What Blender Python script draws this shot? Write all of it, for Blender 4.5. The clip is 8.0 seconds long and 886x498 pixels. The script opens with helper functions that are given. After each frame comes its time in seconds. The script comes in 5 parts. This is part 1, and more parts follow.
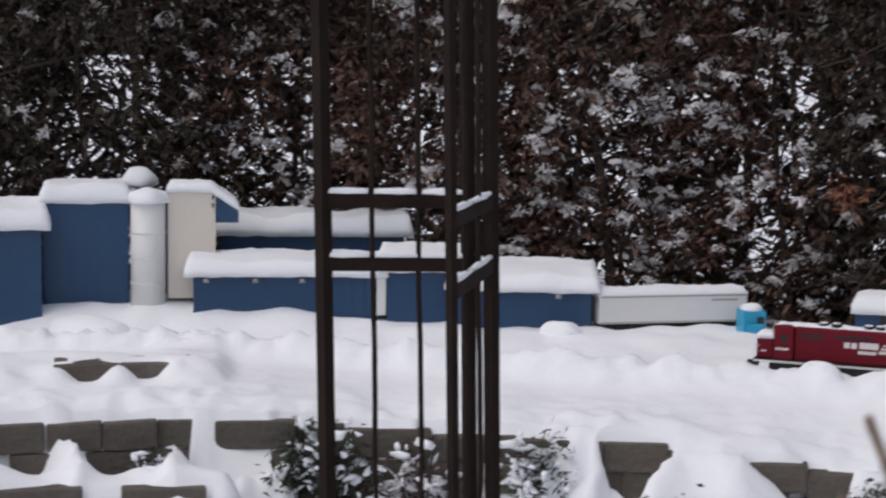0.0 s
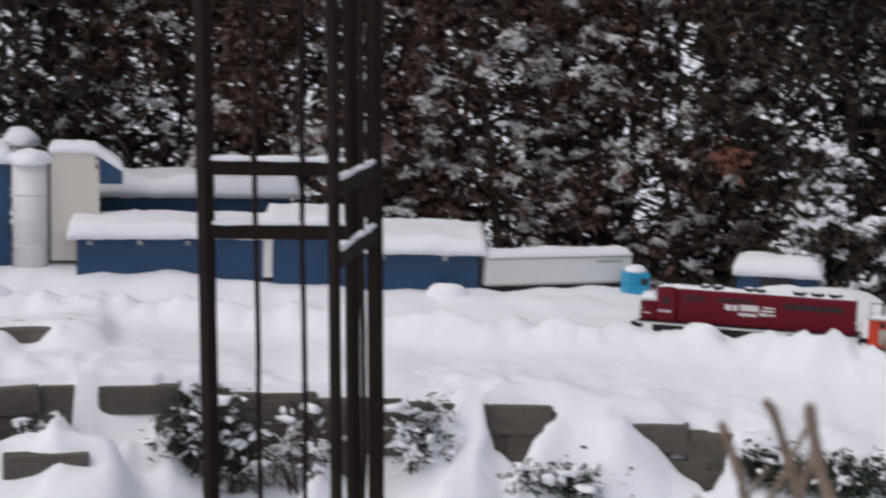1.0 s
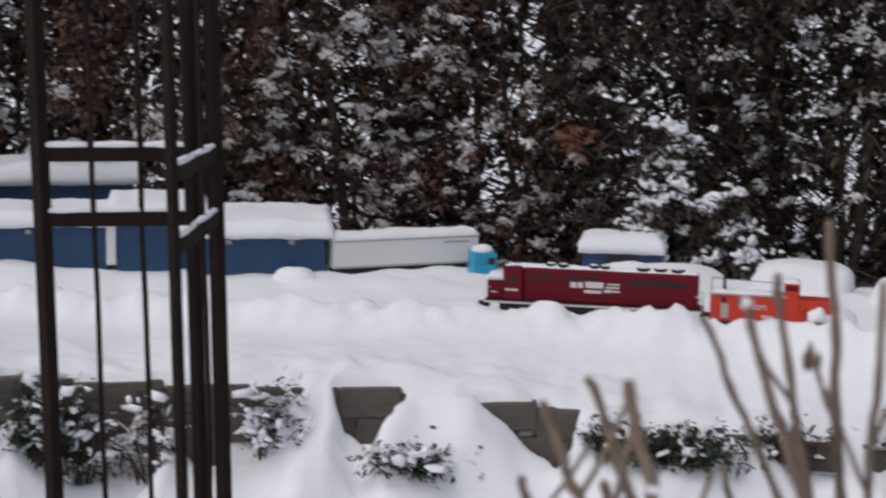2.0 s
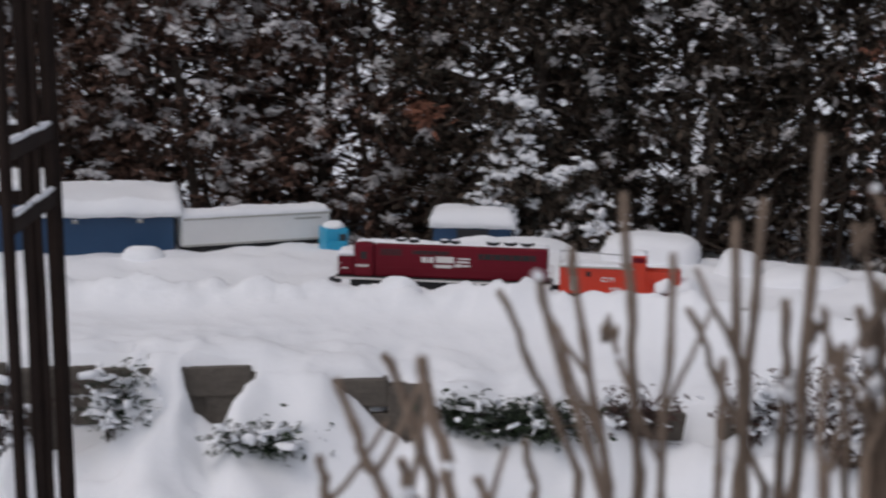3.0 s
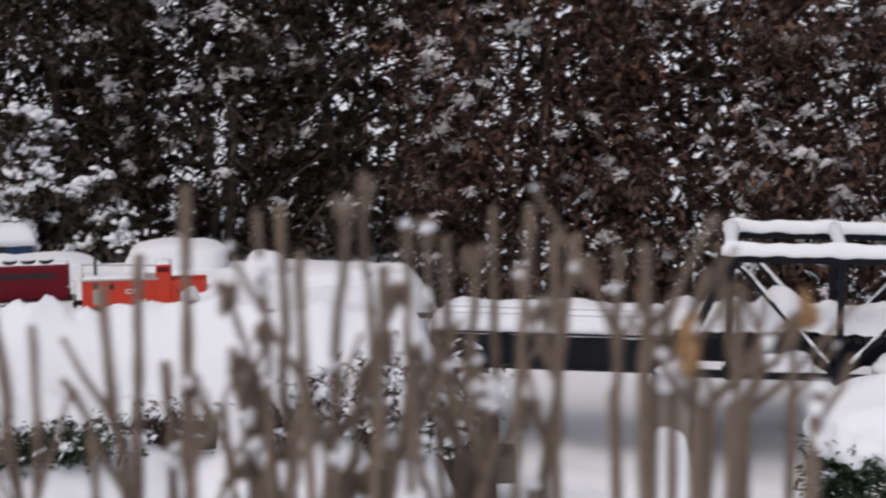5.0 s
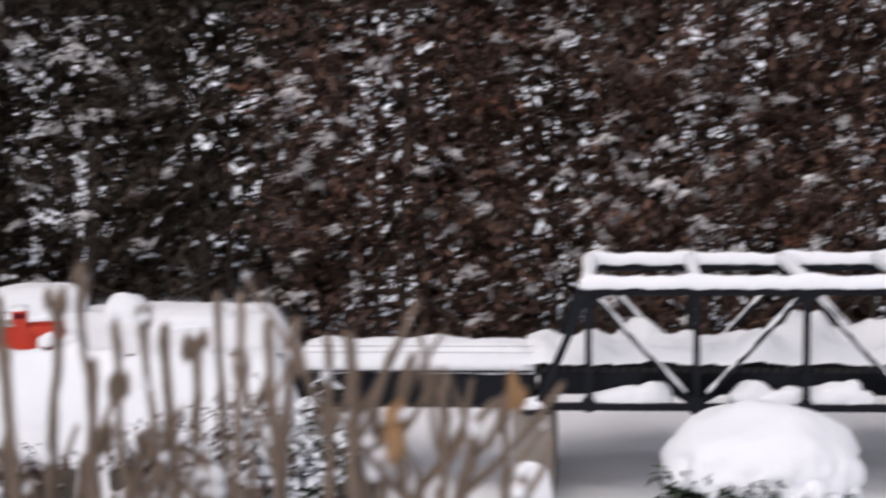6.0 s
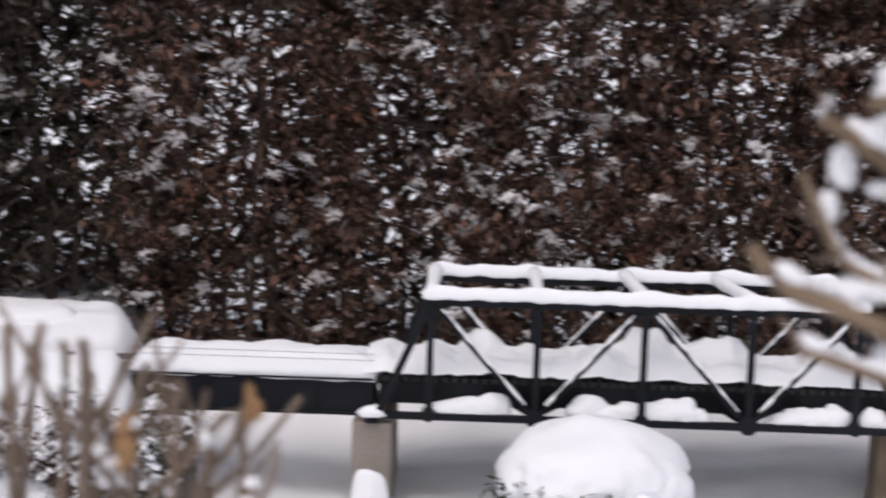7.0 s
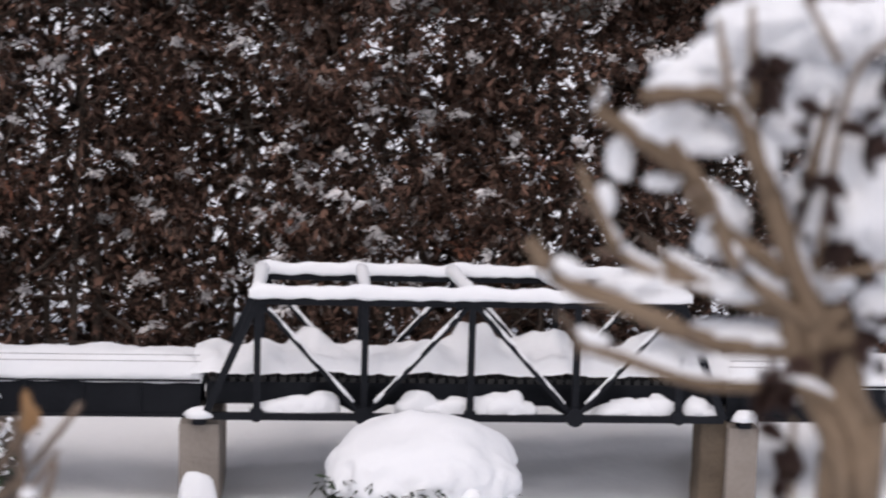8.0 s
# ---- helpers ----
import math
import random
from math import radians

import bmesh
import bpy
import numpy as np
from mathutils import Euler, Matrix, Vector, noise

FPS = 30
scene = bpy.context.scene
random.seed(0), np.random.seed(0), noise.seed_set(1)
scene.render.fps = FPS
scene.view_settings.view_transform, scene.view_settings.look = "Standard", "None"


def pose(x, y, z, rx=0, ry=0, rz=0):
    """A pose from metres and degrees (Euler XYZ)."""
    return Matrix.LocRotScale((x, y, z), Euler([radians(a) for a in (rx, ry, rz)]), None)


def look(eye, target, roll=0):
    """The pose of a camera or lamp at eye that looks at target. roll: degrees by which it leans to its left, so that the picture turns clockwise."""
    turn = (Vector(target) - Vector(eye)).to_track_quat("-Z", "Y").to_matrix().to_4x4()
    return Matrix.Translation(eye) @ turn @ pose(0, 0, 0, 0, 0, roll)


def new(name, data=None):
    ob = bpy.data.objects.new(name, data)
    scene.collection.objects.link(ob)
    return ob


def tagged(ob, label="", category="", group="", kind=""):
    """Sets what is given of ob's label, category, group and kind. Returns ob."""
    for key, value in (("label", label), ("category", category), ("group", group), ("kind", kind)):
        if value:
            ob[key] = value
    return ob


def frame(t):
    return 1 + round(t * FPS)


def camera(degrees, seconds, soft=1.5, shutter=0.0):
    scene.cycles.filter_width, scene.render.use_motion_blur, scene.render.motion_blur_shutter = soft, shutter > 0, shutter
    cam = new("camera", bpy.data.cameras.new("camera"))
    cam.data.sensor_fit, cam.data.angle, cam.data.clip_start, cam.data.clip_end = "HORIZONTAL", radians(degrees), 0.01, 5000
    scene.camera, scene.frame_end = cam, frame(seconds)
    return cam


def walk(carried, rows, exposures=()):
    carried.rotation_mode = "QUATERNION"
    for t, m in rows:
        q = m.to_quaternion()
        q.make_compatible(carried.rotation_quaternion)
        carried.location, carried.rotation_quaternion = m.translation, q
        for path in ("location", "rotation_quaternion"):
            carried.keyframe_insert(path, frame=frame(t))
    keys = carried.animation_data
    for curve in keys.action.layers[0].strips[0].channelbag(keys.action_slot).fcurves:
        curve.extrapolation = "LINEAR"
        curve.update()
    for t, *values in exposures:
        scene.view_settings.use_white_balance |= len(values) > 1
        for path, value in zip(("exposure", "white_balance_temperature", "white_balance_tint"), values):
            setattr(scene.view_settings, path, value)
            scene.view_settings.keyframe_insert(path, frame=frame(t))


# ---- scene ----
cam = camera(30.0, 8.0, 2.1, 0.75)
cam.data.dof.use_dof, cam.data.dof.focus_distance, cam.data.dof.aperture_fstop = True, 5.7, 14.0
EXPOSED = [(0, -0.38, 6420, 13.2), (1.5, -0.40, 6420, 13.2), (3.0, -0.72, 6410, 13.2), (3.5, -0.72, 6410, 13.2), (4.5, -0.58, 6480, 13.6), (5.8, -0.14, 6590, 15.2), (6.5, -0.10, 6610, 15.8), (8, -0.18, 6610, 15.8)]
PATH = [
    (0, (-0.218, 0.354, 1.066), (-1.638, 1.742, 0.835), 0.9),
    (0.5, (-0.208, 0.351, 1.088), (-1.589, 1.777, 0.849), 2.0),
    (1, (-0.209, 0.365, 1.092), (-1.529, 1.841, 0.81), 1.4),
    (1.5, (-0.202, 0.377, 1.093), (-1.44, 1.923, 0.816), 1.2),
    (1.7, (-0.205, 0.379, 1.092), (-1.419, 1.942, 0.805), 1.1),
    (3, (-0.182, 0.41, 1.09), (-1.218, 2.09, 0.764), 1.0),
    (3.5, (-0.178, 0.43, 1.088), (-1.124, 2.161, 0.757), 1.1),
    (4, (-0.17, 0.444, 1.089), (-1.024, 2.222, 0.757), 0.2),
    (4.5, (-0.155, 0.466, 1.095), (-0.844, 2.316, 0.776), 0.5),
    (4.7, (-0.149, 0.475, 1.106), (-0.746, 2.354, 0.774), 0.4),
    (5.8, (-0.06, 0.52, 1.12), (-0.529, 2.44, 0.818), -1.4),
    (6, (-0.058, 0.509, 1.135), (-0.461, 2.446, 0.843), -1.1),
    (6.5, (-0.041, 0.503, 1.145), (-0.366, 2.456, 0.867), -0.0),
    (7, (-0.008, 0.51, 1.14), (-0.246, 2.475, 0.857), 1.7),
    (7.5, (-0.001, 0.523, 1.138), (-0.114, 2.499, 0.85), 1.7),
    (8, (0.01, 0.524, 1.139), (-0.026, 2.503, 0.858), 1.6),
]
walk(cam, [(t, look(eye, target, roll)) for t, eye, target, roll in PATH], EXPOSED)

# ---- light ----
world = bpy.data.worlds.new("world")
scene.world = world
world.use_nodes = True
wn = world.node_tree.nodes
sky = wn.new("ShaderNodeTexSky")
sky.sky_type, sky.sun_disc = "NISHITA", False
sky.sun_elevation, sky.sun_rotation = radians(62), radians(200)
sky.dust_density, sky.air_density, sky.ozone_density = 4.0, 1.0, 1.0
wn["Background"].inputs["Strength"].default_value = 0.15
veil = wn.new("ShaderNodeHueSaturation")
veil.inputs["Saturation"].default_value = 0.55
world.node_tree.links.new(sky.outputs["Color"], veil.inputs["Color"])
world.node_tree.links.new(veil.outputs["Color"], wn["Background"].inputs["Color"])
sun = new("sun", bpy.data.lights.new("sun", "SUN"))
sun.data.energy, sun.data.angle, sun.data.color = 0.5, radians(100), (1.0, 0.975, 0.95)
sun.matrix_world = look((-0.5, -2.2, 5.4), (0, 2, 0))

# ---- materials ----
HUB = Vector((-0.1, 0.42, 0))


def mat(name, a, b, scale=20.0, rough=0.7, bump=0.2, metal=0.0, detail=6.0, island=0.0, shine=0.5):
    """A surface that wanders between two colours, with grain and relief of that scale."""
    m = bpy.data.materials.new(name)
    m.use_nodes = True
    n, l = m.node_tree.nodes, m.node_tree.links
    p = n["Principled BSDF"]
    tc = n.new("ShaderNodeTexCoord")
    big = n.new("ShaderNodeTexNoise")
    big.inputs["Scale"].default_value, big.inputs["Detail"].default_value = scale * 0.25, 3.0
    tiny = n.new("ShaderNodeTexNoise")
    tiny.inputs["Scale"].default_value, tiny.inputs["Detail"].default_value = scale * 3.0, detail
    for t in (big, tiny):
        l.new(tc.outputs["Object"], t.inputs["Vector"])
    add = n.new("ShaderNodeMath")
    add.operation = "MULTIPLY_ADD"
    l.new(tiny.outputs["Fac"], add.inputs[0])
    add.inputs[1].default_value = 0.6
    half = n.new("ShaderNodeMath")
    half.operation = "MULTIPLY_ADD"
    l.new(big.outputs["Fac"], half.inputs[0])
    half.inputs[1].default_value, half.inputs[2].default_value = 1.4, -0.5
    l.new(half.outputs[0], add.inputs[2])
    last = add
    if island:
        geo = n.new("ShaderNodeNewGeometry")
        isl = n.new("ShaderNodeMath")
        isl.operation = "MULTIPLY_ADD"
        l.new(geo.outputs["Random Per Island"], isl.inputs[0])
        isl.inputs[1].default_value = island
        mid = n.new("ShaderNodeMath")
        mid.operation = "SUBTRACT"
        l.new(add.outputs[0], mid.inputs[0])
        mid.inputs[1].default_value = island * 0.5
        l.new(mid.outputs[0], isl.inputs[2])
        last = isl
    mix = n.new("ShaderNodeMix")
    mix.data_type = "RGBA"
    l.new(last.outputs[0], mix.inputs["Factor"])
    mix.inputs[6].default_value, mix.inputs[7].default_value = (*a, 1), (*b, 1)
    l.new(mix.outputs[2], p.inputs["Base Color"])
    p.inputs["Roughness"].default_value, p.inputs["Metallic"].default_value = rough, metal
    p.inputs["Specular IOR Level"].default_value = shine
    if bump:
        bp = n.new("ShaderNodeBump")
        bp.inputs["Strength"].default_value, bp.inputs["Distance"].default_value = bump, 0.3 / scale
        l.new(add.outputs[0], bp.inputs["Height"])
        l.new(bp.outputs[0], p.inputs["Normal"])
    return m


SNOW = mat("snow", (0.86, 0.88, 0.91), (0.92, 0.93, 0.95), 14, 0.95, 0.16, shine=0.1)
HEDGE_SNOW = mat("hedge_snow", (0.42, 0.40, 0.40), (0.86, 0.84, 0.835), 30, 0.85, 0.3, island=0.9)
BLUE = mat("blue_paint", (0.012, 0.052, 0.125), (0.018, 0.070, 0.155), 9, 0.45, 0.08)
CREAM = mat("cream_paint", (0.66, 0.60, 0.52), (0.74, 0.69, 0.61), 8, 0.6, 0.1)
OFFWHITE = mat("off_white_plastic", (0.72, 0.72, 0.71), (0.82, 0.82, 0.80), 12, 0.5, 0.08)
CYAN = mat("bright_blue_plastic", (0.02, 0.30, 0.50), (0.03, 0.38, 0.60), 12, 0.4, 0.05)
DARK = mat("dark_grey_metal", (0.018, 0.019, 0.023), (0.04, 0.04, 0.045), 30, 0.5, 0.2)
STEEL = mat("black_painted_steel", (0.004, 0.005, 0.008), (0.013, 0.015, 0.020), 25, 0.7, 0.2, shine=0.2)
RUST = mat("rusty_brown_steel", (0.010, 0.0065, 0.0055), (0.026, 0.016, 0.012), 40, 0.85, 0.4, shine=0.15)
RED = mat("dark_red_paint", (0.115, 0.004, 0.012), (0.165, 0.007, 0.018), 10, 0.55, 0.05, shine=0.2)
ORANGE = mat("orange_red_paint", (0.53, 0.035, 0.012), (0.64, 0.050, 0.016), 10, 0.4, 0.05)
PALE = mat("white_lettering", (0.62, 0.60, 0.58), (0.75, 0.73, 0.71), 30, 0.6, 0.0)
GREYP = mat("pale_grey_door", (0.38, 0.37, 0.33), (0.46, 0.45, 0.41), 30, 0.6, 0.0)
RUBBERY = mat("black_underframe", (0.008, 0.008, 0.009), (0.02, 0.02, 0.02), 40, 0.7, 0.2)
STONE = mat("brown_grey_stone", (0.055, 0.048, 0.040), (0.17, 0.145, 0.12), 18, 0.9, 0.9)
CONCRETE = mat("weathered_concrete", (0.22, 0.19, 0.165), (0.34, 0.30, 0.265), 22, 0.85, 0.5)
TIMBER = mat("weathered_timber", (0.07, 0.052, 0.036), (0.17, 0.13, 0.092), 34, 0.9, 0.8)
BARK = mat("brown_bark", (0.035, 0.026, 0.020), (0.10, 0.072, 0.056), 30, 0.9, 0.9)
LEAFY = mat("dark_cedar_leaf", (0.044, 0.031, 0.025), (0.190, 0.108, 0.080), 25, 0.9, 0.0, island=1.2, shine=0.25)
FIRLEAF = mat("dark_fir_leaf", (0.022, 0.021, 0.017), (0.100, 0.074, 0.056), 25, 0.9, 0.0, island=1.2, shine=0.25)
INNER = mat("dead_cedar_twig", (0.065, 0.046, 0.037), (0.18, 0.118, 0.092), 25, 0.9, 0.0, island=1.0)
GREEN = mat("dark_green_leaf", (0.008, 0.016, 0.008), (0.035, 0.055, 0.025), 25, 0.6, 0.0, island=1.0)
STEM = mat("grey_brown_stem", (0.085, 0.060, 0.042), (0.27, 0.20, 0.15), 45, 0.85, 0.6)
TAN = mat("tan_bark", (0.125, 0.083, 0.050), (0.28, 0.205, 0.14), 60, 0.85, 0.6)
DRY = mat("dry_tan_leaf", (0.20, 0.105, 0.045), (0.42, 0.25, 0.12), 40, 0.8, 0.4)
FROST = mat("frosted_twig", (0.17, 0.145, 0.13), (0.50, 0.47, 0.46), 30, 0.85, 0.0, island=1.2)
RUSTLEAF = mat("rust_orange_leaf", (0.13, 0.05, 0.03), (0.27, 0.11, 0.065), 40, 0.8, 0.2)
PLUM = mat("purple_brown_leaf", (0.03, 0.014, 0.012), (0.085, 0.045, 0.035), 40, 0.8, 0.2)
RAIL = mat("dull_rail", (0.10, 0.085, 0.075), (0.18, 0.16, 0.14), 40, 0.5, 0.2, 0.6)

# ---- mesh helpers ----


def polar(az, r, z=0.0):
    a = radians(az)
    return Vector((HUB.x + r * math.sin(a), HUB.y + r * math.cos(a), z))


def put_mesh(name, bm, material, smooth=False):
    me = bpy.data.meshes.new(name)
    bmesh.ops.recalc_face_normals(bm, faces=bm.faces[:])
    bm.to_mesh(me)
    bm.free()
    me.materials.append(material)
    if smooth:
        me.shade_smooth()
    return me


def raw_mesh(name, verts, faces, material, smooth=False):
    me = bpy.data.meshes.new(name)
    me.from_pydata(verts, [], faces)
    me.update()
    me.materials.append(material)
    if smooth:
        me.shade_smooth()
    return me


def part(name, bm, material, parent, label="", smooth=False, kind=""):
    ob = new(name, put_mesh(name, bm, material, smooth))
    ob.parent = parent
    return tagged(ob, label=label, kind=kind)


def thing(name, place, turn=0.0, label="", category="", group="", kind=""):
    ob = new(name)
    ob.empty_display_size = 0.05
    ob.matrix_world = Matrix.Translation(place) @ Matrix.Rotation(turn, 4, "Z")
    return tagged(ob, label, category, group, kind)


def box(bm, x0, x1, y0, y1, z0, z1, bevel=0.0):
    got = bmesh.ops.create_cube(bm, size=1.0)
    vs = got["verts"]
    for v in vs:
        v.co = Vector(((x0 + x1) / 2 + v.co.x * (x1 - x0), (y0 + y1) / 2 + v.co.y * (y1 - y0), (z0 + z1) / 2 + v.co.z * (z1 - z0)))
    if bevel:
        es = list({e for v in vs for e in v.link_edges})
        bmesh.ops.bevel(bm, geom=es, offset=bevel, segments=2, affect="EDGES", profile=0.6)
    return bm


def boxed(*a, **k):
    return box(bmesh.new(), *a, **k)


def rod(bm, a, b, ra, rb=None, n=8):
    """A round bar from a to b."""
    a, b = Vector(a), Vector(b)
    rb = ra if rb is None else rb
    d = (b - a).normalized()
    u = d.orthogonal().normalized()
    w = d.cross(u)
    rings = []
    for p, r in ((a, ra), (b, rb)):
        rings.append([bm.verts.new(p + r * (math.cos(2 * math.pi * k / n) * u + math.sin(2 * math.pi * k / n) * w)) for k in range(n)])
    for k in range(n):
        bm.faces.new((rings[0][k], rings[0][(k + 1) % n], rings[1][(k + 1) % n], rings[1][k]))
    bm.faces.new(rings[0][::-1])
    bm.faces.new(rings[1])
    return bm


def bar(bm, a, b, w, h):
    """A square bar from a to b, w wide and h high, with the h side kept upright."""
    a, b = Vector(a), Vector(b)
    d = (b - a).normalized()
    side = d.cross(Vector((0, 0, 1)))
    side = side.normalized() if side.length > 0.05 else Vector((0, 1, 0))
    up = side.cross(d).normalized()
    v = [bm.verts.new(p + sx * side * w / 2 + sz * up * h / 2) for p in (a, b) for sx, sz in ((-1, -1), (1, -1), (1, 1), (-1, 1))]
    for f in ((0, 1, 2, 3), (7, 6, 5, 4), (0, 4, 5, 1), (1, 5, 6, 2), (2, 6, 7, 3), (3, 7, 4, 0)):
        bm.faces.new([v[k] for k in f])
    return bm


def limb(bm, pts, radii, n=6, knob=0.0, rng=random):
    """A bent tapered stem through the points."""
    rings = []
    for i, p in enumerate(pts):
        d = (pts[min(i + 1, len(pts) - 1)] - pts[max(i - 1, 0)]).normalized()
        u = d.orthogonal().normalized()
        w = d.cross(u)
        r = radii[i] * (1 + knob * rng.uniform(-1, 1))
        rings.append([bm.verts.new(p + r * (math.cos(2 * math.pi * k / n) * u + math.sin(2 * math.pi * k / n) * w)) for k in range(n)])
    for a, b in zip(rings, rings[1:]):
        for k in range(n):
            bm.faces.new((a[k], a[(k + 1) % n], b[(k + 1) % n], b[k]))
    bm.faces.new(rings[0][::-1])
    bm.faces.new(rings[-1])


def lump(bm, centre, sx, sy, sz, seed=0.0, rough=0.25, sub=2, turn=0.0, flat=0.0, boxy=1.0):
    """A lump of settled snow: flat below, rounded and uneven above."""
    got = bmesh.ops.create_icosphere(bm, subdivisions=sub, radius=1.0)
    c, s = math.cos(turn), math.sin(turn)
    for v in got["verts"]:
        p = v.co.copy()
        if boxy != 1.0:
            p = Vector([math.copysign(abs(q) ** boxy, q) for q in p])
        p *= 1 + rough * noise.noise(p * 1.6 + Vector((seed, seed * 1.7, 0)))
        if p.z < -flat:
            p.z = -flat + (p.z + flat) * 0.25
        q = Vector((p.x * sx, p.y * sy, p.z * sz))
        v.co = Vector((q.x * c - q.y * s, q.x * s + q.y * c, q.z)) + Vector(centre)
    return bm


def snow_slab(x0, x1, y0, y1, z, h, seed, over=0.012, step=0.02, edge=0.03):
    """A blanket of snow with a soft rounded rim over a flat roof."""
    nx, ny = max(4, int((x1 - x0 + 2 * over) / step)), max(4, int((y1 - y0 + 2 * over) / step))
    bm = bmesh.new()
    top, low = [], []
    for j in range(ny + 1):
        rt, rl = [], []
        for i in range(nx + 1):
            x = x0 - over + (x1 - x0 + 2 * over) * i / nx
            y = y0 - over + (y1 - y0 + 2 * over) * j / ny
            d = min(x - x0 + over, x1 + over - x, y - y0 + over, y1 + over - y)
            k = min(1.0, d / edge)
            k = math.sqrt(max(0.0, 1 - (1 - k) ** 2))
            hh = h * (0.25 + 0.75 * k) * (1 + 0.28 * noise.noise(Vector((x * 7 + seed, y * 7, seed)))) + 0.006 * noise.noise(Vector((x * 30, y * 30, seed)))
            wob = 0.006 * noise.noise(Vector((x * 14, y * 14, seed + 5)))
            rt.append(bm.verts.new((x + (wob if k < 0.3 else 0), y + (wob if k < 0.3 else 0), z + hh)))
            rl.append(bm.verts.new((x, y, z - (0.010 + wob if d < 1e-4 else 0.0))))
        top.append(rt)
        low.append(rl)
    for j in range(ny):
        for i in range(nx):
            bm.faces.new((top[j][i], top[j][i + 1], top[j + 1][i + 1], top[j + 1][i]))
            bm.faces.new((low[j][i], low[j + 1][i], low[j + 1][i + 1], low[j][i + 1]))
    for i in range(nx):
        bm.faces.new((low[0][i], low[0][i + 1], top[0][i + 1], top[0][i]))
        bm.faces.new((low[ny][i + 1], low[ny][i], top[ny][i], top[ny][i + 1]))
    for j in range(ny):
        bm.faces.new((low[j + 1][0], low[j][0], top[j][0], top[j + 1][0]))
        bm.faces.new((low[j][nx], low[j + 1][nx], top[j + 1][nx], top[j][nx]))
    return bm


# ---- the lie of the land ----
AZ_T = [-75, -66, -59.3, -53, -48, -41.4, -36, -29, -23, -17, -11.5, -6.5, 1.1, 8, 15, 22, 30]
RD_T = [6.9, 6.42, 6.20, 6.04, 5.88, 5.75, 5.72, 5.65, 5.56, 5.45, 5.385, 5.37, 5.41, 5.52, 5.72, 6.0, 6.5]
AZ_W = [-75, -62, -56, -48, -41, -35, -27, -20, -14, -10]
RD_W = [5.2, 5.0, 5.0, 5.0, 4.98, 4.95, 4.95, 4.9, 4.85, 4.85]
ZT_W = [0.02, 0.0, 0.0, -0.05, -0.06, -0.11, -0.17, -0.17, -0.2, -0.3]
ZF_W = [-0.17, -0.20, -0.22, -0.36, -0.27, -0.31, -0.33, -0.33, -0.4, -0.45]
SLANTED = -33.75
DIPS = ((-61.6, 2.0, 1.0), (-58.2, 1.7, 1.2), (-54.5, 2.2, 1.2), (-49.9, 2.9, 1.25), (-45.4, 2.3, 1.2), (-40.6, 1.0, 1.0), (SLANTED, 1.2, 1.1), (-23.8, 2.5, 0.8), (-17.4, 1.7, 0.8))


def r_track(az):
    return float(np.interp(az, AZ_T, RD_T))


def r_wall(az):
    return float(np.interp(az, AZ_W, RD_W))


def smooth(x):
    x = min(1.0, max(0.0, x))
    return x * x * (3 - 2 * x)


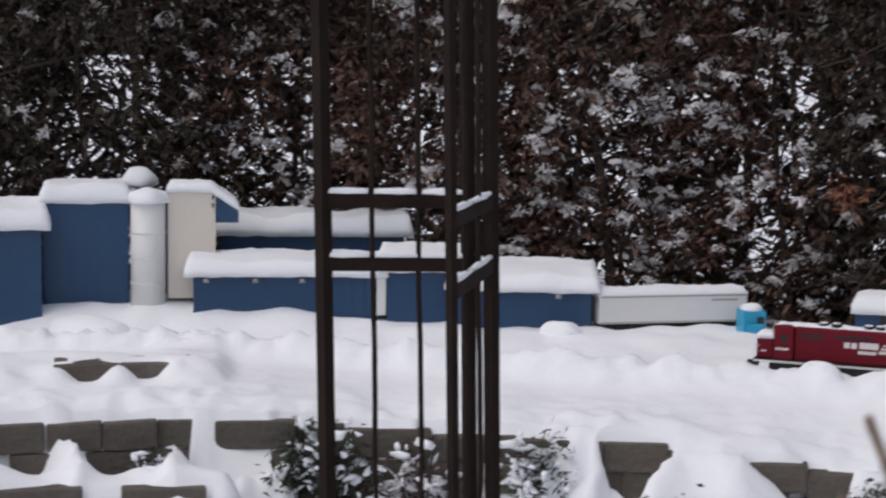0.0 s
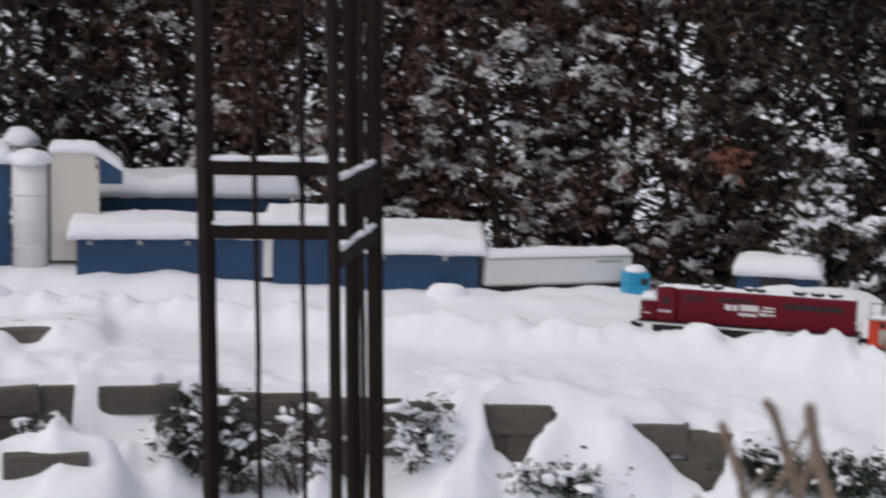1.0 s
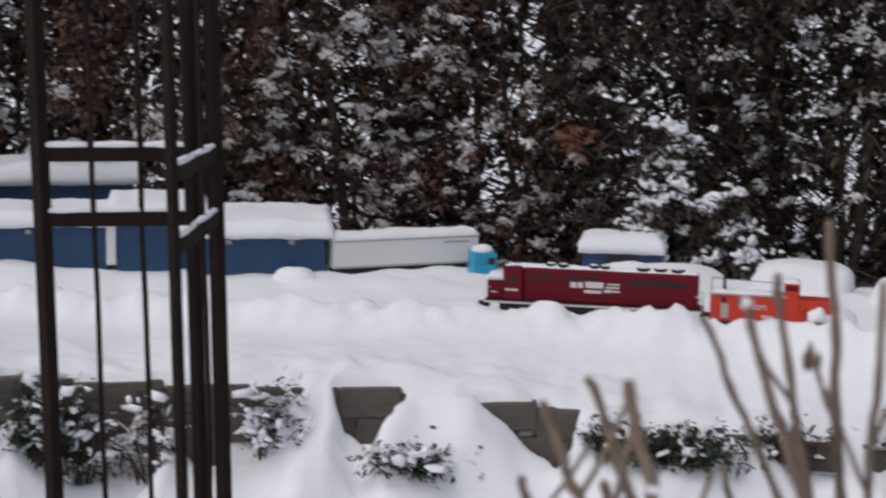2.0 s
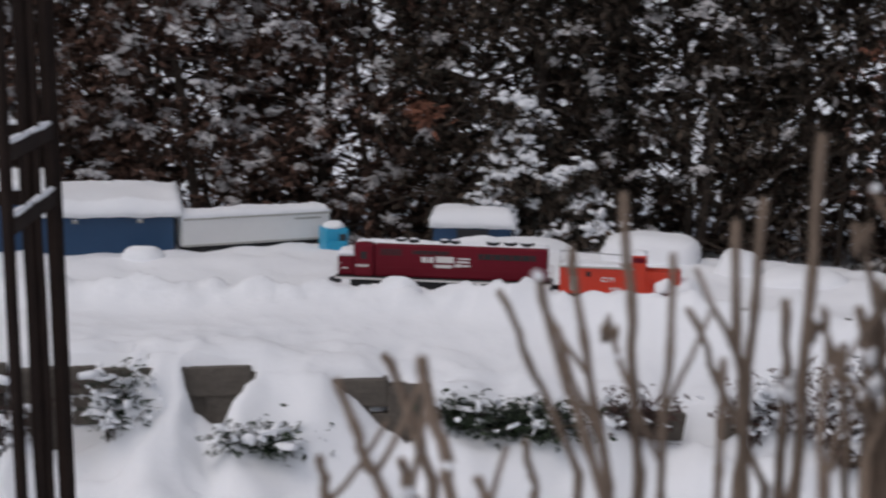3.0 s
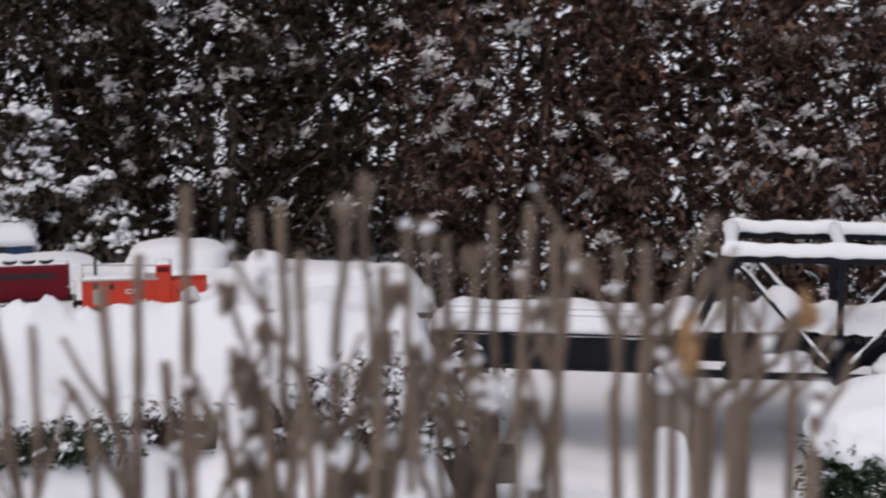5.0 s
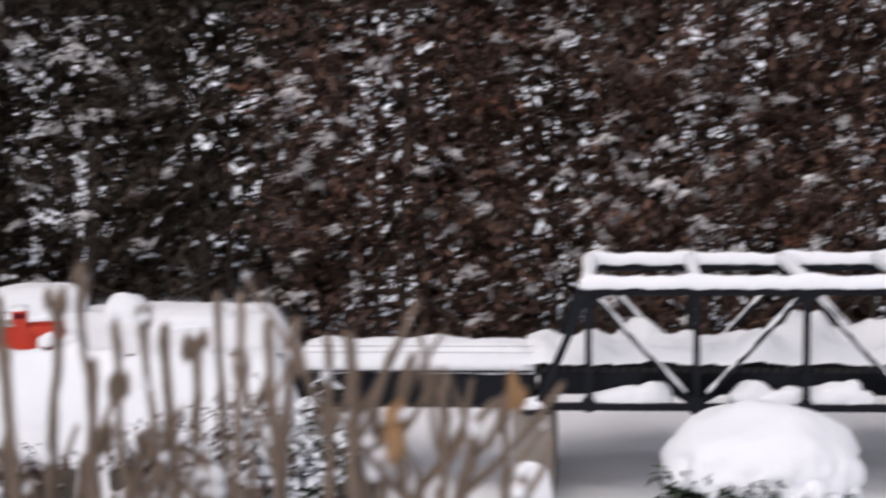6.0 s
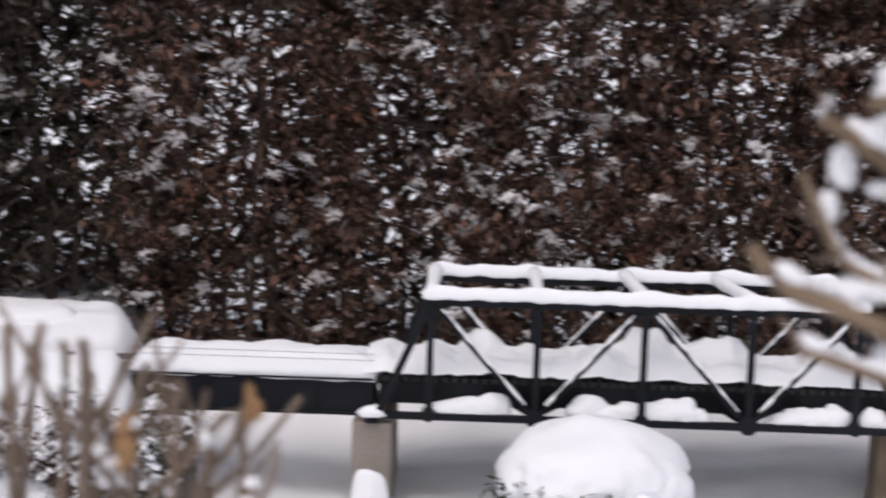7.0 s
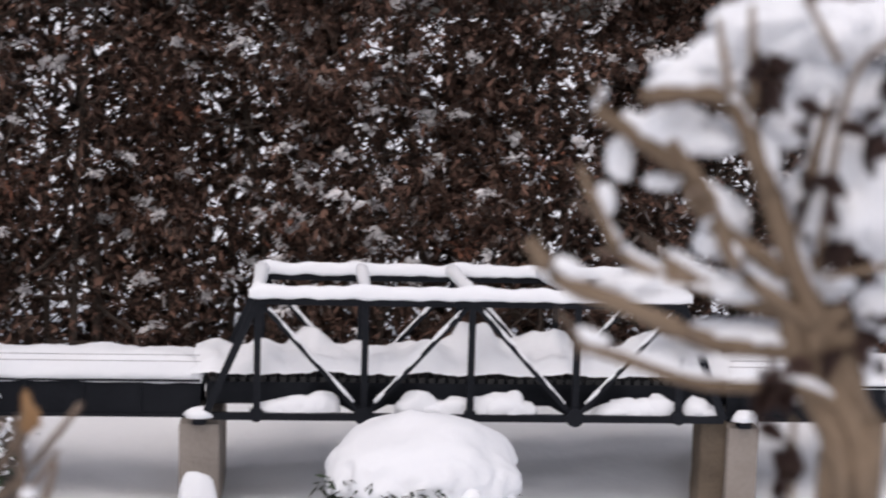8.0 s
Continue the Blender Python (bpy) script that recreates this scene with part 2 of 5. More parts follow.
def snow_height(az, r):
    p = polar(az, r)
    rt, rw = r_track(az), r_wall(az)
    s, d = rt - r, rw - r
    n1 = noise.noise(Vector((p.x * 2.2, p.y * 2.2, 0.3)))
    n2 = noise.noise(Vector((p.x * 7.0, p.y * 7.0, 1.3)))
    n3 = noise.noise(Vector((p.x * 19.0, p.y * 19.0, 4.3)))
    bank = 1 - smooth((az + 17.2 + 0.5 * n1) / 2.2)
    # raised bed with the track on it
    zt = float(np.interp(az, AZ_W, ZT_W)) + 0.02 * n1
    if s <= 0.0:
        bed = -0.005 + 0.045 * smooth((-s - 0.15) / 0.3) + 0.02 * n2 * smooth((-s - 0.1) / 0.2)
        bed -= 0.17 * smooth((-s - 0.75) / 0.6)
        bed += 0.045 * smooth((-s - 0.18) / 0.3) * (1 - smooth((az + 53) / 4))
    elif d <= 0.05 + 0.03 * n2:
        k = smooth((s - 0.08) / max(0.1, rt - rw - 0.12))
        ridge = 0.088 * math.exp(-(((s - 0.19) / 0.085) ** 2)) * (0.85 + 0.45 * n2 + 0.45 * n3)
        bed = (0.0 + ridge) * (1 - k) + (zt + 0.03) * k + 0.007 * n2 * smooth(s / 0.2)
        bed -= 0.02 * smooth((d + 0.05) / 0.1)
    else:
        zf = float(np.interp(az, AZ_W, ZF_W))
        e = max(0.0, d - 0.10 - 0.04 * n2)
        lean = (1.15 - 0.85 * (1 - smooth((az + 54.8) / 2.5))) * e + 0.35 * e * e
        flow = zt - (zt + 0.52) * (1 - math.exp(-lean / 0.5))
        dip = 0.0
        for a0, w, k in DIPS:
            q = abs(az - a0 + 0.7 * n2 + 0.45 * n3) / w
            if a0 == SLANTED and az < a0:
                q = (q * 0.55) ** 0.5
            dip = max(dip, k * max(0.0, 1 - (q / 1.1) ** 2.3))
        bed = flow - dip * (zt - zf) * math.exp(-max(0.0, d - 0.05) / 0.24) * (zt - zf > 0)
        bed += 0.02 * n2 + 0.03 * n1 * smooth(d / 0.4)
    # snow held back by the edging slabs
    west = 1 - smooth((az + 54.8) / 0.8)
    bed += (0.052 + 0.012 * n2) * west * smooth((r - 5.41) / 0.03) * (1 - smooth((r - 5.62) / 0.4))
    bed += 0.085 * west * max(0.0, 0.25 + noise.noise(Vector((az * 0.75, 3.7, 0.0)))) * smooth((r - 5.2) / 0.2) * (1 - smooth((r - 5.41) / 0.03))
    bed += 0.05 * west * smooth((r - 4.59) / 0.03) * (1 - smooth((r - 4.64) / 0.25))
    # low ground under the bridge, rising again to the hedge
    low = -0.47 + 0.26 * smooth((r - 5.1) / 1.5) - 0.34 * smooth((r - 6.15) / 0.5) + 0.03 * n1
    z = bed * bank + low * (1 - bank)
    if r < 4.2:
        z = z * smooth((r - 2.6) / 1.6) + (-0.52 + 0.05 * n1) * (1 - smooth((r - 2.6) / 1.6))
    n4 = noise.noise(Vector((p.x * 4.0 + 7, p.y * 4.0, 9.3)))
    edge = math.exp(-((d / 0.25) ** 2))
    return z + (0.0035 + 0.013 * edge) * n3 + 0.012 * n2 * (1 - bank) + 0.006 * n4 * smooth(abs(s) / 0.3) + 0.014 * n2 * edge


def build_ground():
    az = np.arange(-72, 32.01, 0.22)
    rs = np.concatenate([np.arange(0.3, 3.6, 0.12), np.arange(3.6, 7.0, 0.022), np.arange(7.0, 9.6, 0.15)])
    verts = [tuple(polar(a, r, snow_height(float(a), float(r)))) for r in rs for a in az]
    w = len(az)
    faces = [(j * w + i, j * w + i + 1, (j + 1) * w + i + 1, (j + 1) * w + i) for j in range(len(rs) - 1) for i in range(w - 1)]
    ob = new("ground", raw_mesh("ground", verts, faces, SNOW, True))
    tagged(ob, "deep fresh snow over a raised garden railway bed", "snow", kind="structure")
    # the same snow goes on, flat, to the horizon
    v = []
    ring = []
    for k, rad in enumerate((0.02, 9.4, 60.0, 900.0)):
        ring.append([len(v) + i for i in range(72)])
        for i in range(72):
            q = polar(i * 5, rad, -0.62 if k < 2 else -0.7)
            v.append(tuple(q))
    f = [(ring[k][i], ring[k + 1][i], ring[k + 1][(i + 1) % 72], ring[k][(i + 1) % 72]) for k in range(3) for i in range(72)]
    f.append(tuple(ring[0][::-1]))
    far = new("ground_far", raw_mesh("ground_far", v, f, SNOW))
    tagged(far, "snow-covered lawn reaching the horizon", "snow", kind="structure")


build_ground()


def track_point(az, off=0.0, z=0.0):
    """A point of the track's centre line, off metres to the far side."""
    a, b = polar(az - 0.5, r_track(az - 0.5)), polar(az + 0.5, r_track(az + 0.5))
    d = (b - a).normalized()
    p = polar(az, r_track(az)) + Vector((-d.y, d.x, 0)) * off
    p.z = z
    return p


def track_turn(az):
    a, b = polar(az - 1.5, r_track(az - 1.5)), polar(az + 1.5, r_track(az + 1.5))
    return math.atan2(b.y - a.y, b.x - a.x)


def build_track():
    t = thing("railway_track", track_point(-30), 0, "two dull steel rails mostly buried in snow", "railway track")
    inv = t.matrix_world.inverted()
    for off in (-0.0225, 0.0225):
        bm = bmesh.new()
        pts = [inv @ track_point(a, off, 0.0) for a in np.arange(-66, 24, 1.0)]
        for a, b in zip(pts, pts[1:]):
            bar(bm, a, b, 0.004, 0.008)
        part("rail", bm, RAIL, t)


build_track()

# ---- hedge ----
ICO = bmesh.new()
bmesh.ops.create_icosphere(ICO, subdivisions=1, radius=1.0)
ICO_V = np.array([v.co[:] for v in ICO.verts])
ICO_F = np.array([[v.index for v in f.verts] for f in ICO.faces])
ICO.free()
OCT_V = np.array([(1, 0, 0), (0.2, 0.9, 0.1), (-1, 0.1, 0), (-0.1, -0.9, 0), (0, 0, 0.8), (0.1, 0, -0.5)], float)
OCT_F = np.array([(0, 1, 4), (1, 2, 4), (2, 3, 4), (3, 0, 4), (1, 0, 5), (2, 1, 5), (3, 2, 5), (0, 3, 5)])


def scatter(rng, tv, tf, places, sizes, tilt, rough=0.3):
    """Copies of a small shape, each turned, stretched and roughened, as plain arrays."""
    n, k = len(places), len(tv)
    v = np.repeat(tv[None], n, 0) * (1 + rough * rng.uniform(-1, 1, (n, k, 1)))
    v = v * sizes[:, None, :]
    a, b = rng.uniform(0, 2 * np.pi, n), rng.normal(0, tilt, n)
    cb, sb = np.cos(b)[:, None], np.sin(b)[:, None]
    x, y, z = v[..., 0] * cb - v[..., 2] * sb, v[..., 1], v[..., 0] * sb + v[..., 2] * cb
    ca, sa = np.cos(a)[:, None], np.sin(a)[:, None]
    v = np.stack([x * ca - y * sa, x * sa + y * ca, z], -1) + places[:, None, :]
    f = tf[None] + (np.arange(n) * k)[:, None, None]
    return v.reshape(-1, 3), f.reshape(-1, tf.shape[1])


def sprays(rng, places, size, droop):
    """Fans of three narrow drooping fronds at each place."""
    n = len(places)
    out_v, out_f = [], []
    head = rng.uniform(0, 2 * np.pi, n)
    for k in range(3):
        a = head + (k - 1) * rng.uniform(0.35, 0.8, n)
        ln = size * rng.uniform(0.6, 1.4, n)
        wd = ln * rng.uniform(0.09, 0.22, n)
        dz = -droop * ln * rng.uniform(0.1, 1.5, n) + ln * rng.normal(0, 0.35, n)
        dirv = np.stack([np.cos(a) * ln, np.sin(a) * ln, dz], -1)
        side = np.stack([-np.sin(a) * wd, np.cos(a) * wd, rng.normal(0, 0.5, n) * wd], -1)
        q = np.stack([places, places + dirv * 0.55 + side, places + dirv, places + dirv * 0.5 - side], 1)
        base = (k * n + np.arange(n))[:, None] * 4
        out_v.append(q.reshape(-1, 3))
        out_f.append(base + np.arange(4)[None])
    return np.concatenate(out_v), np.concatenate(out_f)


def array_part(name, v, f, material, parent, label="", kind="", smoothed=False):
    ob = new(name, raw_mesh(name, v.tolist(), f.tolist(), material, smoothed))
    ob.parent = parent
    return tagged(ob, label=label, kind=kind)


def cedar(i, az, r):
    rng = np.random.default_rng(100 + i)
    rr = random.Random(100 + i)
    foot = polar(az, r, snow_height(az, min(r, 9.0)) - 0.05)
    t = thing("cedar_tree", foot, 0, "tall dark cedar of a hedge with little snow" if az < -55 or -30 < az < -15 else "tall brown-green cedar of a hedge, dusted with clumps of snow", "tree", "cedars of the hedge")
    bm = bmesh.new()
    stems = 2 + rr.randrange(2)
    for s in range(stems):
        x, y = rr.uniform(-0.2, 0.2), rr.uniform(0.02, 0.2)
        lean = rr.uniform(-0.12, 0.12)
        pts = [Vector((x + lean * z + 0.03 * math.sin(z * 3 + s), y + 0.02 * math.cos(z * 4), z)) for z in np.linspace(-0.1, 3.0, 9)]
        limb(bm, pts, [0.026 * (1 - 0.75 * k / 8) * (1 if s == 0 else 0.7) for k in range(9)], 7, 0.12, rr)
    part("trunk", bm, BARK, t, smooth=True)
    bm = bmesh.new()
    for k in range(34):
        z0 = rr.uniform(0.1, 2.6)
        a = rr.uniform(math.pi * 0.9, math.pi * 2.1)
        ln = rr.uniform(0.25, 0.6)
        p0 = Vector((rr.uniform(-0.15, 0.15), 0, z0))
        d = Vector((math.cos(a), math.sin(a) * 0.7, rr.uniform(-0.5, 0.5)))
        pts = [p0 + d * ln * q + Vector((0, 0, -0.22 * q * q * ln)) + Vector((rr.uniform(-1, 1), rr.uniform(-1, 1), rr.uniform(-1, 1))) * 0.02 for q in (0, 0.35, 0.7, 1)]
        limb(bm, pts, [0.009, 0.007, 0.005, 0.003], 4)
    part("branch", bm, BARK, t, "bare dead brown branches", kind="stuff")
    # foliage grows in uneven tufts, thick in front, thinner near the ground
    n = 400
    tuft = np.stack([rng.uniform(-0.52, 0.52, n), rng.normal(0.0, 0.16, n), 3.05 * rng.power(1.15, n)], -1)
    keep = rng.uniform(0, 1, n) < np.interp(tuft[:, 2], [0, 0.15, 0.5, 0.9], [0.25, 0.45, 0.85, 1.0])
    tuft = tuft[keep]
    m = 28
    places = np.repeat(tuft, m, 0) + rng.normal(0, 1, (len(tuft) * m, 3)) * (0.075, 0.06, 0.06)
    v, f = sprays(rng, places, 0.035, 0.6)
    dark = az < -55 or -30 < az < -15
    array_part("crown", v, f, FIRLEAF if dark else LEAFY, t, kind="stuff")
    n = 220 if az > -12 else 60 if dark else 130
    pale = tuft[rng.integers(0, len(tuft), n)] + rng.normal(0, 1, (n, 3)) * (0.06, 0.04, 0.05)
    pale[:, 1] = np.minimum(pale[:, 1], 0) - rng.uniform(0.02, 0.16, n)
    v, f = sprays(rng, pale, 0.030, 0.9)
    array_part("frosted_spray", v, f, FROST, t, "pale frosted sprays", "stuff")
    deep = np.stack([rng.uniform(-0.55, 0.55, 2600), rng.uniform(0.2, 0.9, 2600), 3.1 * rng.power(0.8, 2600)], -1)
    v, f = sprays(rng, deep, 0.10, 0.5)
    array_part("inner_twig", v, f, INNER, t, "dark dead inner twigs", "stuff")
    # snow lodged on the tufts, in ragged clusters
    field = np.array([noise.noise(Vector((p[0] * 1.7 + i * 4.7, p[2] * 1.9, 0.5 * i))) for p in tuft])
    dens = float(np.interp(az, [-70, -60, -48, -40, -36, -32, -29, -25, -18, -12, -5, 10], [0.35, 0.5, 1.05, 1.4, 1.15, 0.8, 0.6, 0.5, 0.85, 1.05, 0.8, 0.5]))
    tall = np.interp(tuft[:, 2], [0.0, 0.3, 0.7, 1.3], [1.0, 1.35, 1.1, 0.85])
    pick = tuft[rng.uniform(0, 1, len(tuft)) < np.clip((0.21 + 0.52 * field) * dens * tall, 0.02, 0.8)]
    heart = pick + rng.normal(0, 1, pick.shape) * (0.05, 0.02, 0.04)
    heart[:, 1] = np.minimum(heart[:, 1], 0) - rng.uniform(0.05, 0.20, len(heart))
    # each lodged pad is long, thin and a little tilted, with ragged ends
    weight = np.minimum(rng.gamma(1.2, 0.75, len(heart)) + 0.22, 2.6)
    lean = rng.normal(0, 0.45, len(heart))

    def pads(k, long, thick):
        w = np.repeat(weight, k)
        a = np.repeat(lean, k)
        q, h = rng.normal(0, 0.6, len(w)) * long * (0.45 + 0.55 * w), rng.normal(0, 0.6, len(w)) * thick * (0.5 + 0.5 * w)
        off = np.stack([q * np.cos(a) - h * np.sin(a), rng.normal(0, 0.012, len(w)), q * np.sin(a) + h * np.cos(a) - 4.0 * q * q], -1)
        return np.repeat(heart, k, 0) + off, w[:, None]

    pl, w = pads(6, 0.034, 0.011)
    sz = np.stack([rng.uniform(0.008, 0.020, len(pl)), rng.uniform(0.006, 0.012, len(pl)), rng.uniform(0.004, 0.009, len(pl))], -1) * (0.55 + 0.5 * w)
    v1, f1 = scatter(rng, ICO_V, ICO_F, pl, sz, 0.5, 0.4)
    pl, w = pads(12, 0.042, 0.018)
    sz = np.stack([rng.uniform(0.004, 0.012, len(pl)), rng.uniform(0.003, 0.007, len(pl)), rng.uniform(0.002, 0.005, len(pl))], -1) * (0.6 + 0.4 * w)
    v2, f2 = scatter(rng, OCT_V, OCT_F, pl, sz, 0.7, 0.45)
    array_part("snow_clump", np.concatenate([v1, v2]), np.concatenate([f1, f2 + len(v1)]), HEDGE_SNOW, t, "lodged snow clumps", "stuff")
    pl, w = pads(12, 0.038, 0.017)
    v, f = sprays(rng, pl, 0.026, 0.5)
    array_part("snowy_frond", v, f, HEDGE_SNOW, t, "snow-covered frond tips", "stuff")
    t.rotation_euler = (0, 0, -radians(az))
    return t


HEDGE_R = ((-72, 7.7), (-58, 7.55), (-46, 7.35), (-34, 7.25), (-20, 7.1), (0, 7.0), (26, 7.3))
for i, az in enumerate(np.arange(-69, 26, 5.6)):
    rad = float(np.interp(az, [a for a, _ in HEDGE_R], [b for _, b in HEDGE_R]))
    cedar(i, float(az), rad + 0.12 * math.sin(i * 2.4))

# ---- railway bridge ----


def truss_bridge():
    b = thing("truss_bridge", (0.0, 5.81, 0.0), math.atan(0.1), "black steel model truss bridge capped with thick snow", "bridge")
    lo, hi = -0.118, 0.252
    xs = [-0.672, -0.338, -0.004, 0.330, 0.662]
    ends = (-0.832, 0.81)
    for y in (-0.20, 0.28):
        part("bottom_chord", bar(bmesh.new(), (ends[0], y, lo), (ends[1], y, lo), 0.020, 0.022), STEEL, b)
        part("top_chord", bar(bmesh.new(), (xs[0] - 0.012, y, hi), (xs[-1] + 0.012, y, hi), 0.026, 0.030), STEEL, b)
        for x in xs:
            part("upright", bar(bmesh.new(), (x, y, lo), (x, y, hi), 0.016, 0.021), STEEL, b)
        for a, c in ((ends[0], xs[0]), (ends[1], xs[-1])):
            part("end_post", bar(bmesh.new(), (a, y, lo), (c, y, hi), 0.022, 0.024), STEEL, b)
        for (xa, za), (xb, zb) in (((xs[0], hi), (xs[1], lo)), ((xs[1], lo), (xs[2], hi)), ((xs[2], hi), (xs[3], lo)), ((xs[3], lo), (xs[4], hi))):
            part("diagonal", bar(bmesh.new(), (xa, y, za), (xb, y, zb), 0.012, 0.015), STEEL, b)
            bm = bmesh.new()
            n = 16
            pts = [Vector((xa + (xb - xa) * (0.1 + 0.8 * k / n), y, za + (zb - za) * (0.1 + 0.8 * k / n) + 0.010)) for k in range(n + 1)]
            limb(bm, pts, [0.0068 * (1 + 0.6 * noise.noise(p * 24)) for p in pts], 7)
            part("snow_cap", bm, SNOW, b, "thin snow on the diagonal", True)
        for x in xs:
            big = x in (xs[1], xs[3])
            bm = bmesh.new()
            rod(bm, (x, y - 0.017, lo + 0.006), (x, y + 0.017, lo + 0.006), 0.030 if big else 0.022, n=14)
            part("gusset_plate", bm, STEEL, b)
            if big:
                # thin dark fan below the deck, deepest at the joint
                bm = bmesh.new()
                rim = [(-0.175, -0.032), (-0.155, -0.058), (-0.10, -0.075), (-0.03, lo + 0.004), (0.03, lo + 0.004), (0.10, -0.075), (0.155, -0.058), (0.175, -0.032)]
                bm.faces.new([bm.verts.new((x + p, y * 0.78, q)) for p, q in rim])
                bmesh.ops.solidify(bm, geom=bm.faces[:], thickness=0.005)
                part("dark_fan", bm, STEEL, b, "dark fan-shaped sheet deepening towards the joint")
        # thick snow lies along the top chord
        bm = bmesh.new()
        n = 90
        x0, x1 = xs[0] - 0.028, xs[-1] + 0.028
        rings = []
        for k in range(n + 1):
            x = x0 + (x1 - x0) * k / n
            end = min(1.0, min(k, n - k) / 3.0) ** 0.5
            near = min(abs(x - q) for q in xs)
            h = (0.034 + 0.010 * math.exp(-((near / 0.04) ** 2)) + 0.007 * noise.noise(Vector((x * 12, y * 9, 2)))) * (0.55 + 0.45 * end)
            w = (0.025 + 0.004 * noise.noise(Vector((x * 15, y * 9, 7)))) * (0.5 + 0.5 * end)
            z0 = hi + 0.010 + 0.005 * noise.noise(Vector((x * 20, y, 5)))
            rings.append([bm.verts.new((x, y + w * math.cos(q), z0 + h * max(-0.1, math.sin(q)))) for q in np.linspace(-0.25, math.pi + 0.25, 11)])
        for a, c in zip(rings, rings[1:]):
            for q in range(10):
                bm.faces.new((a[q], c[q], c[q + 1], a[q + 1]))
            bm.faces.new((a[10], c[10], c[0], a[0]))
        bm.faces.new(rings[0])
        bm.faces.new(rings[-1][::-1])
        part("snow_cap", bm, SNOW, b, "thick soft snow on the top chord", True)
    for k, x in enumerate(xs):
        part("top_strut", bar(bmesh.new(), (x, -0.20, hi), (x, 0.28, hi), 0.020, 0.022), STEEL, b)
        bm = bmesh.new()
        pts = [Vector((x + (0.0 if k < 2 else -0.03 * q / 8 * (k - 1)), -0.19 + 0.46 * q / 8, hi + 0.026)) for q in range(9)]
        limb(bm, pts, [0.022 * (1 + 0.3 * noise.noise(p * 13)) for p in pts], 9)
        part("snow_cap", bm, SNOW, b, "snow on the cross strut", True)
    # deck between the trusses
    for y in (-0.125, 0.205):
        part("deck_beam", bar(bmesh.new(), (ends[0], y, -0.058), (ends[1], y, -0.058), 0.018, 0.072), STEEL, b)
    for k in range(52):
        x = ends[0] + 0.02 + k * (ends[1] - ends[0] - 0.04) / 51
        part("sleeper", boxed(x - 0.009, x + 0.009, -0.14, 0.22, -0.022, -0.006), RUBBERY, b)
    # drifts over the deck and on the lower ledge
    bm = bmesh.new()
    n, w = 120, 12
    rows = []
    for k in range(n + 1):
        x = ends[0] - 0.05 + (ends[1] - ends[0] + 0.1) * k / n
        row = []
        for q in range(w + 1):
            y = -0.145 + 0.37 * q / w
            e = math.sqrt(max(0.0, 1 - abs((y - 0.04) / 0.187) ** 6))
            h = 0.055 + 0.075 * smooth(0.5 + 1.6 * noise.noise(Vector((x * 6.5, y * 3, 3.3)))) + 0.022 * noise.noise(Vector((x * 16, y * 15, 1)))
            row.append(bm.verts.new((x, y, -0.010 + h * e * (0.45 + 0.55 * smooth(min(k, n - k) / 14.0)) + 0.006 * noise.noise(Vector((x * 40, y, 8))))))
        rows.append(row)
    for a, c in zip(rows, rows[1:]):
        for q in range(w):
            bm.faces.new((a[q], c[q], c[q + 1], a[q + 1]))
    part("deck_snow", bm, SNOW, b, "drifted snow on the deck", True)
    for k, (x, s) in enumerate(((-0.57, 0.11), (-0.49, 0.07), (-0.15, 0.08), (-0.07, 0.09), (0.07, 0.09), (0.15, 0.06), (0.49, 0.09), (0.58, 0.08), (0.74, 0.06))):
        bm = bmesh.new()
        for q in range(2):
            lump(bm, (x + s * 0.5 * (q - 0.5), -0.165, lo + 0.010), s * 0.85, 0.034, 0.036 + 0.014 * ((k + q) % 3), k * 3.1 + q, 0.3, 3)
        part("ledge_snow", bm, SNOW, b, "snow heap on the lower ledge", True)
    return b


truss_bridge()


def girder_span(x0, x1, name="girder_span"):
    y0 = 5.81 + 0.1 * (x0 + x1) / 2
    g = thing(name, ((x0 + x1) / 2, y0, 0), math.atan(0.1), "dark steel plate girder approach span under snow", "bridge", "approach spans")
    h = (x1 - x0) / 2
    for y in (-0.12, 0.12):
        part("girder", bar(bmesh.new(), (-h, y, -0.078), (h, y, -0.078), 0.016, 0.105), STEEL, g)
        part("flange", boxed(-h, h, y - 0.017, y + 0.017, -0.140, -0.130, 0.002), STEEL, g)
        part("flange", boxed(-h, h, y - 0.017, y + 0.017, -0.026, -0.018, 0.002), STEEL, g)
    for k in range(int(h / 0.09)):
        x = -h + 0.05 + k * 0.18
        part("stiffener", boxed(x - 0.003, x + 0.003, -0.136, -0.128, -0.13, -0.026), STEEL, g)
    for z in (0.040, 0.060):
        bm = bmesh.new()
        rod(bm, (-h, -0.135, z), (h, -0.135, z), 0.0009, n=6)
        part("rail_wire", bm, STEEL, g)
    part("snow_cap", snow_slab(-h, h, -0.13, 0.13, -0.018, 0.072, x0, 0.006, 0.016, 0.12), SNOW, g, "drifted snow along the span", True)
    return g


girder_span(-1.62, -0.845)
girder_span(0.83, 2.2)


def pier(x, w, top=-0.145):
    p = thing("bridge_pier", (x, 5.81 + 0.1 * x, -0.62), math.atan(0.1), "square weathered concrete bridge pier standing in snow", "pier", "bridge piers")
    part("shaft", boxed(-w / 2, w / 2, -0.20, 0.26, 0, top + 0.62, 0.006), CONCRETE, p)
    part("bearing", boxed(-0.02, 0.02, -0.215, -0.16, top + 0.62, top + 0.64, 0.004), STEEL, p)
    bm = bmesh.new()
    lump(bm, (0.0, -0.195, top + 0.645), w * 0.42, 0.03, 0.030, x * 7, 0.4, 2)
    part("snow_cap", bm, SNOW, p, "small heap of snow", True)
    return p


pier(-0.845, 0.125)
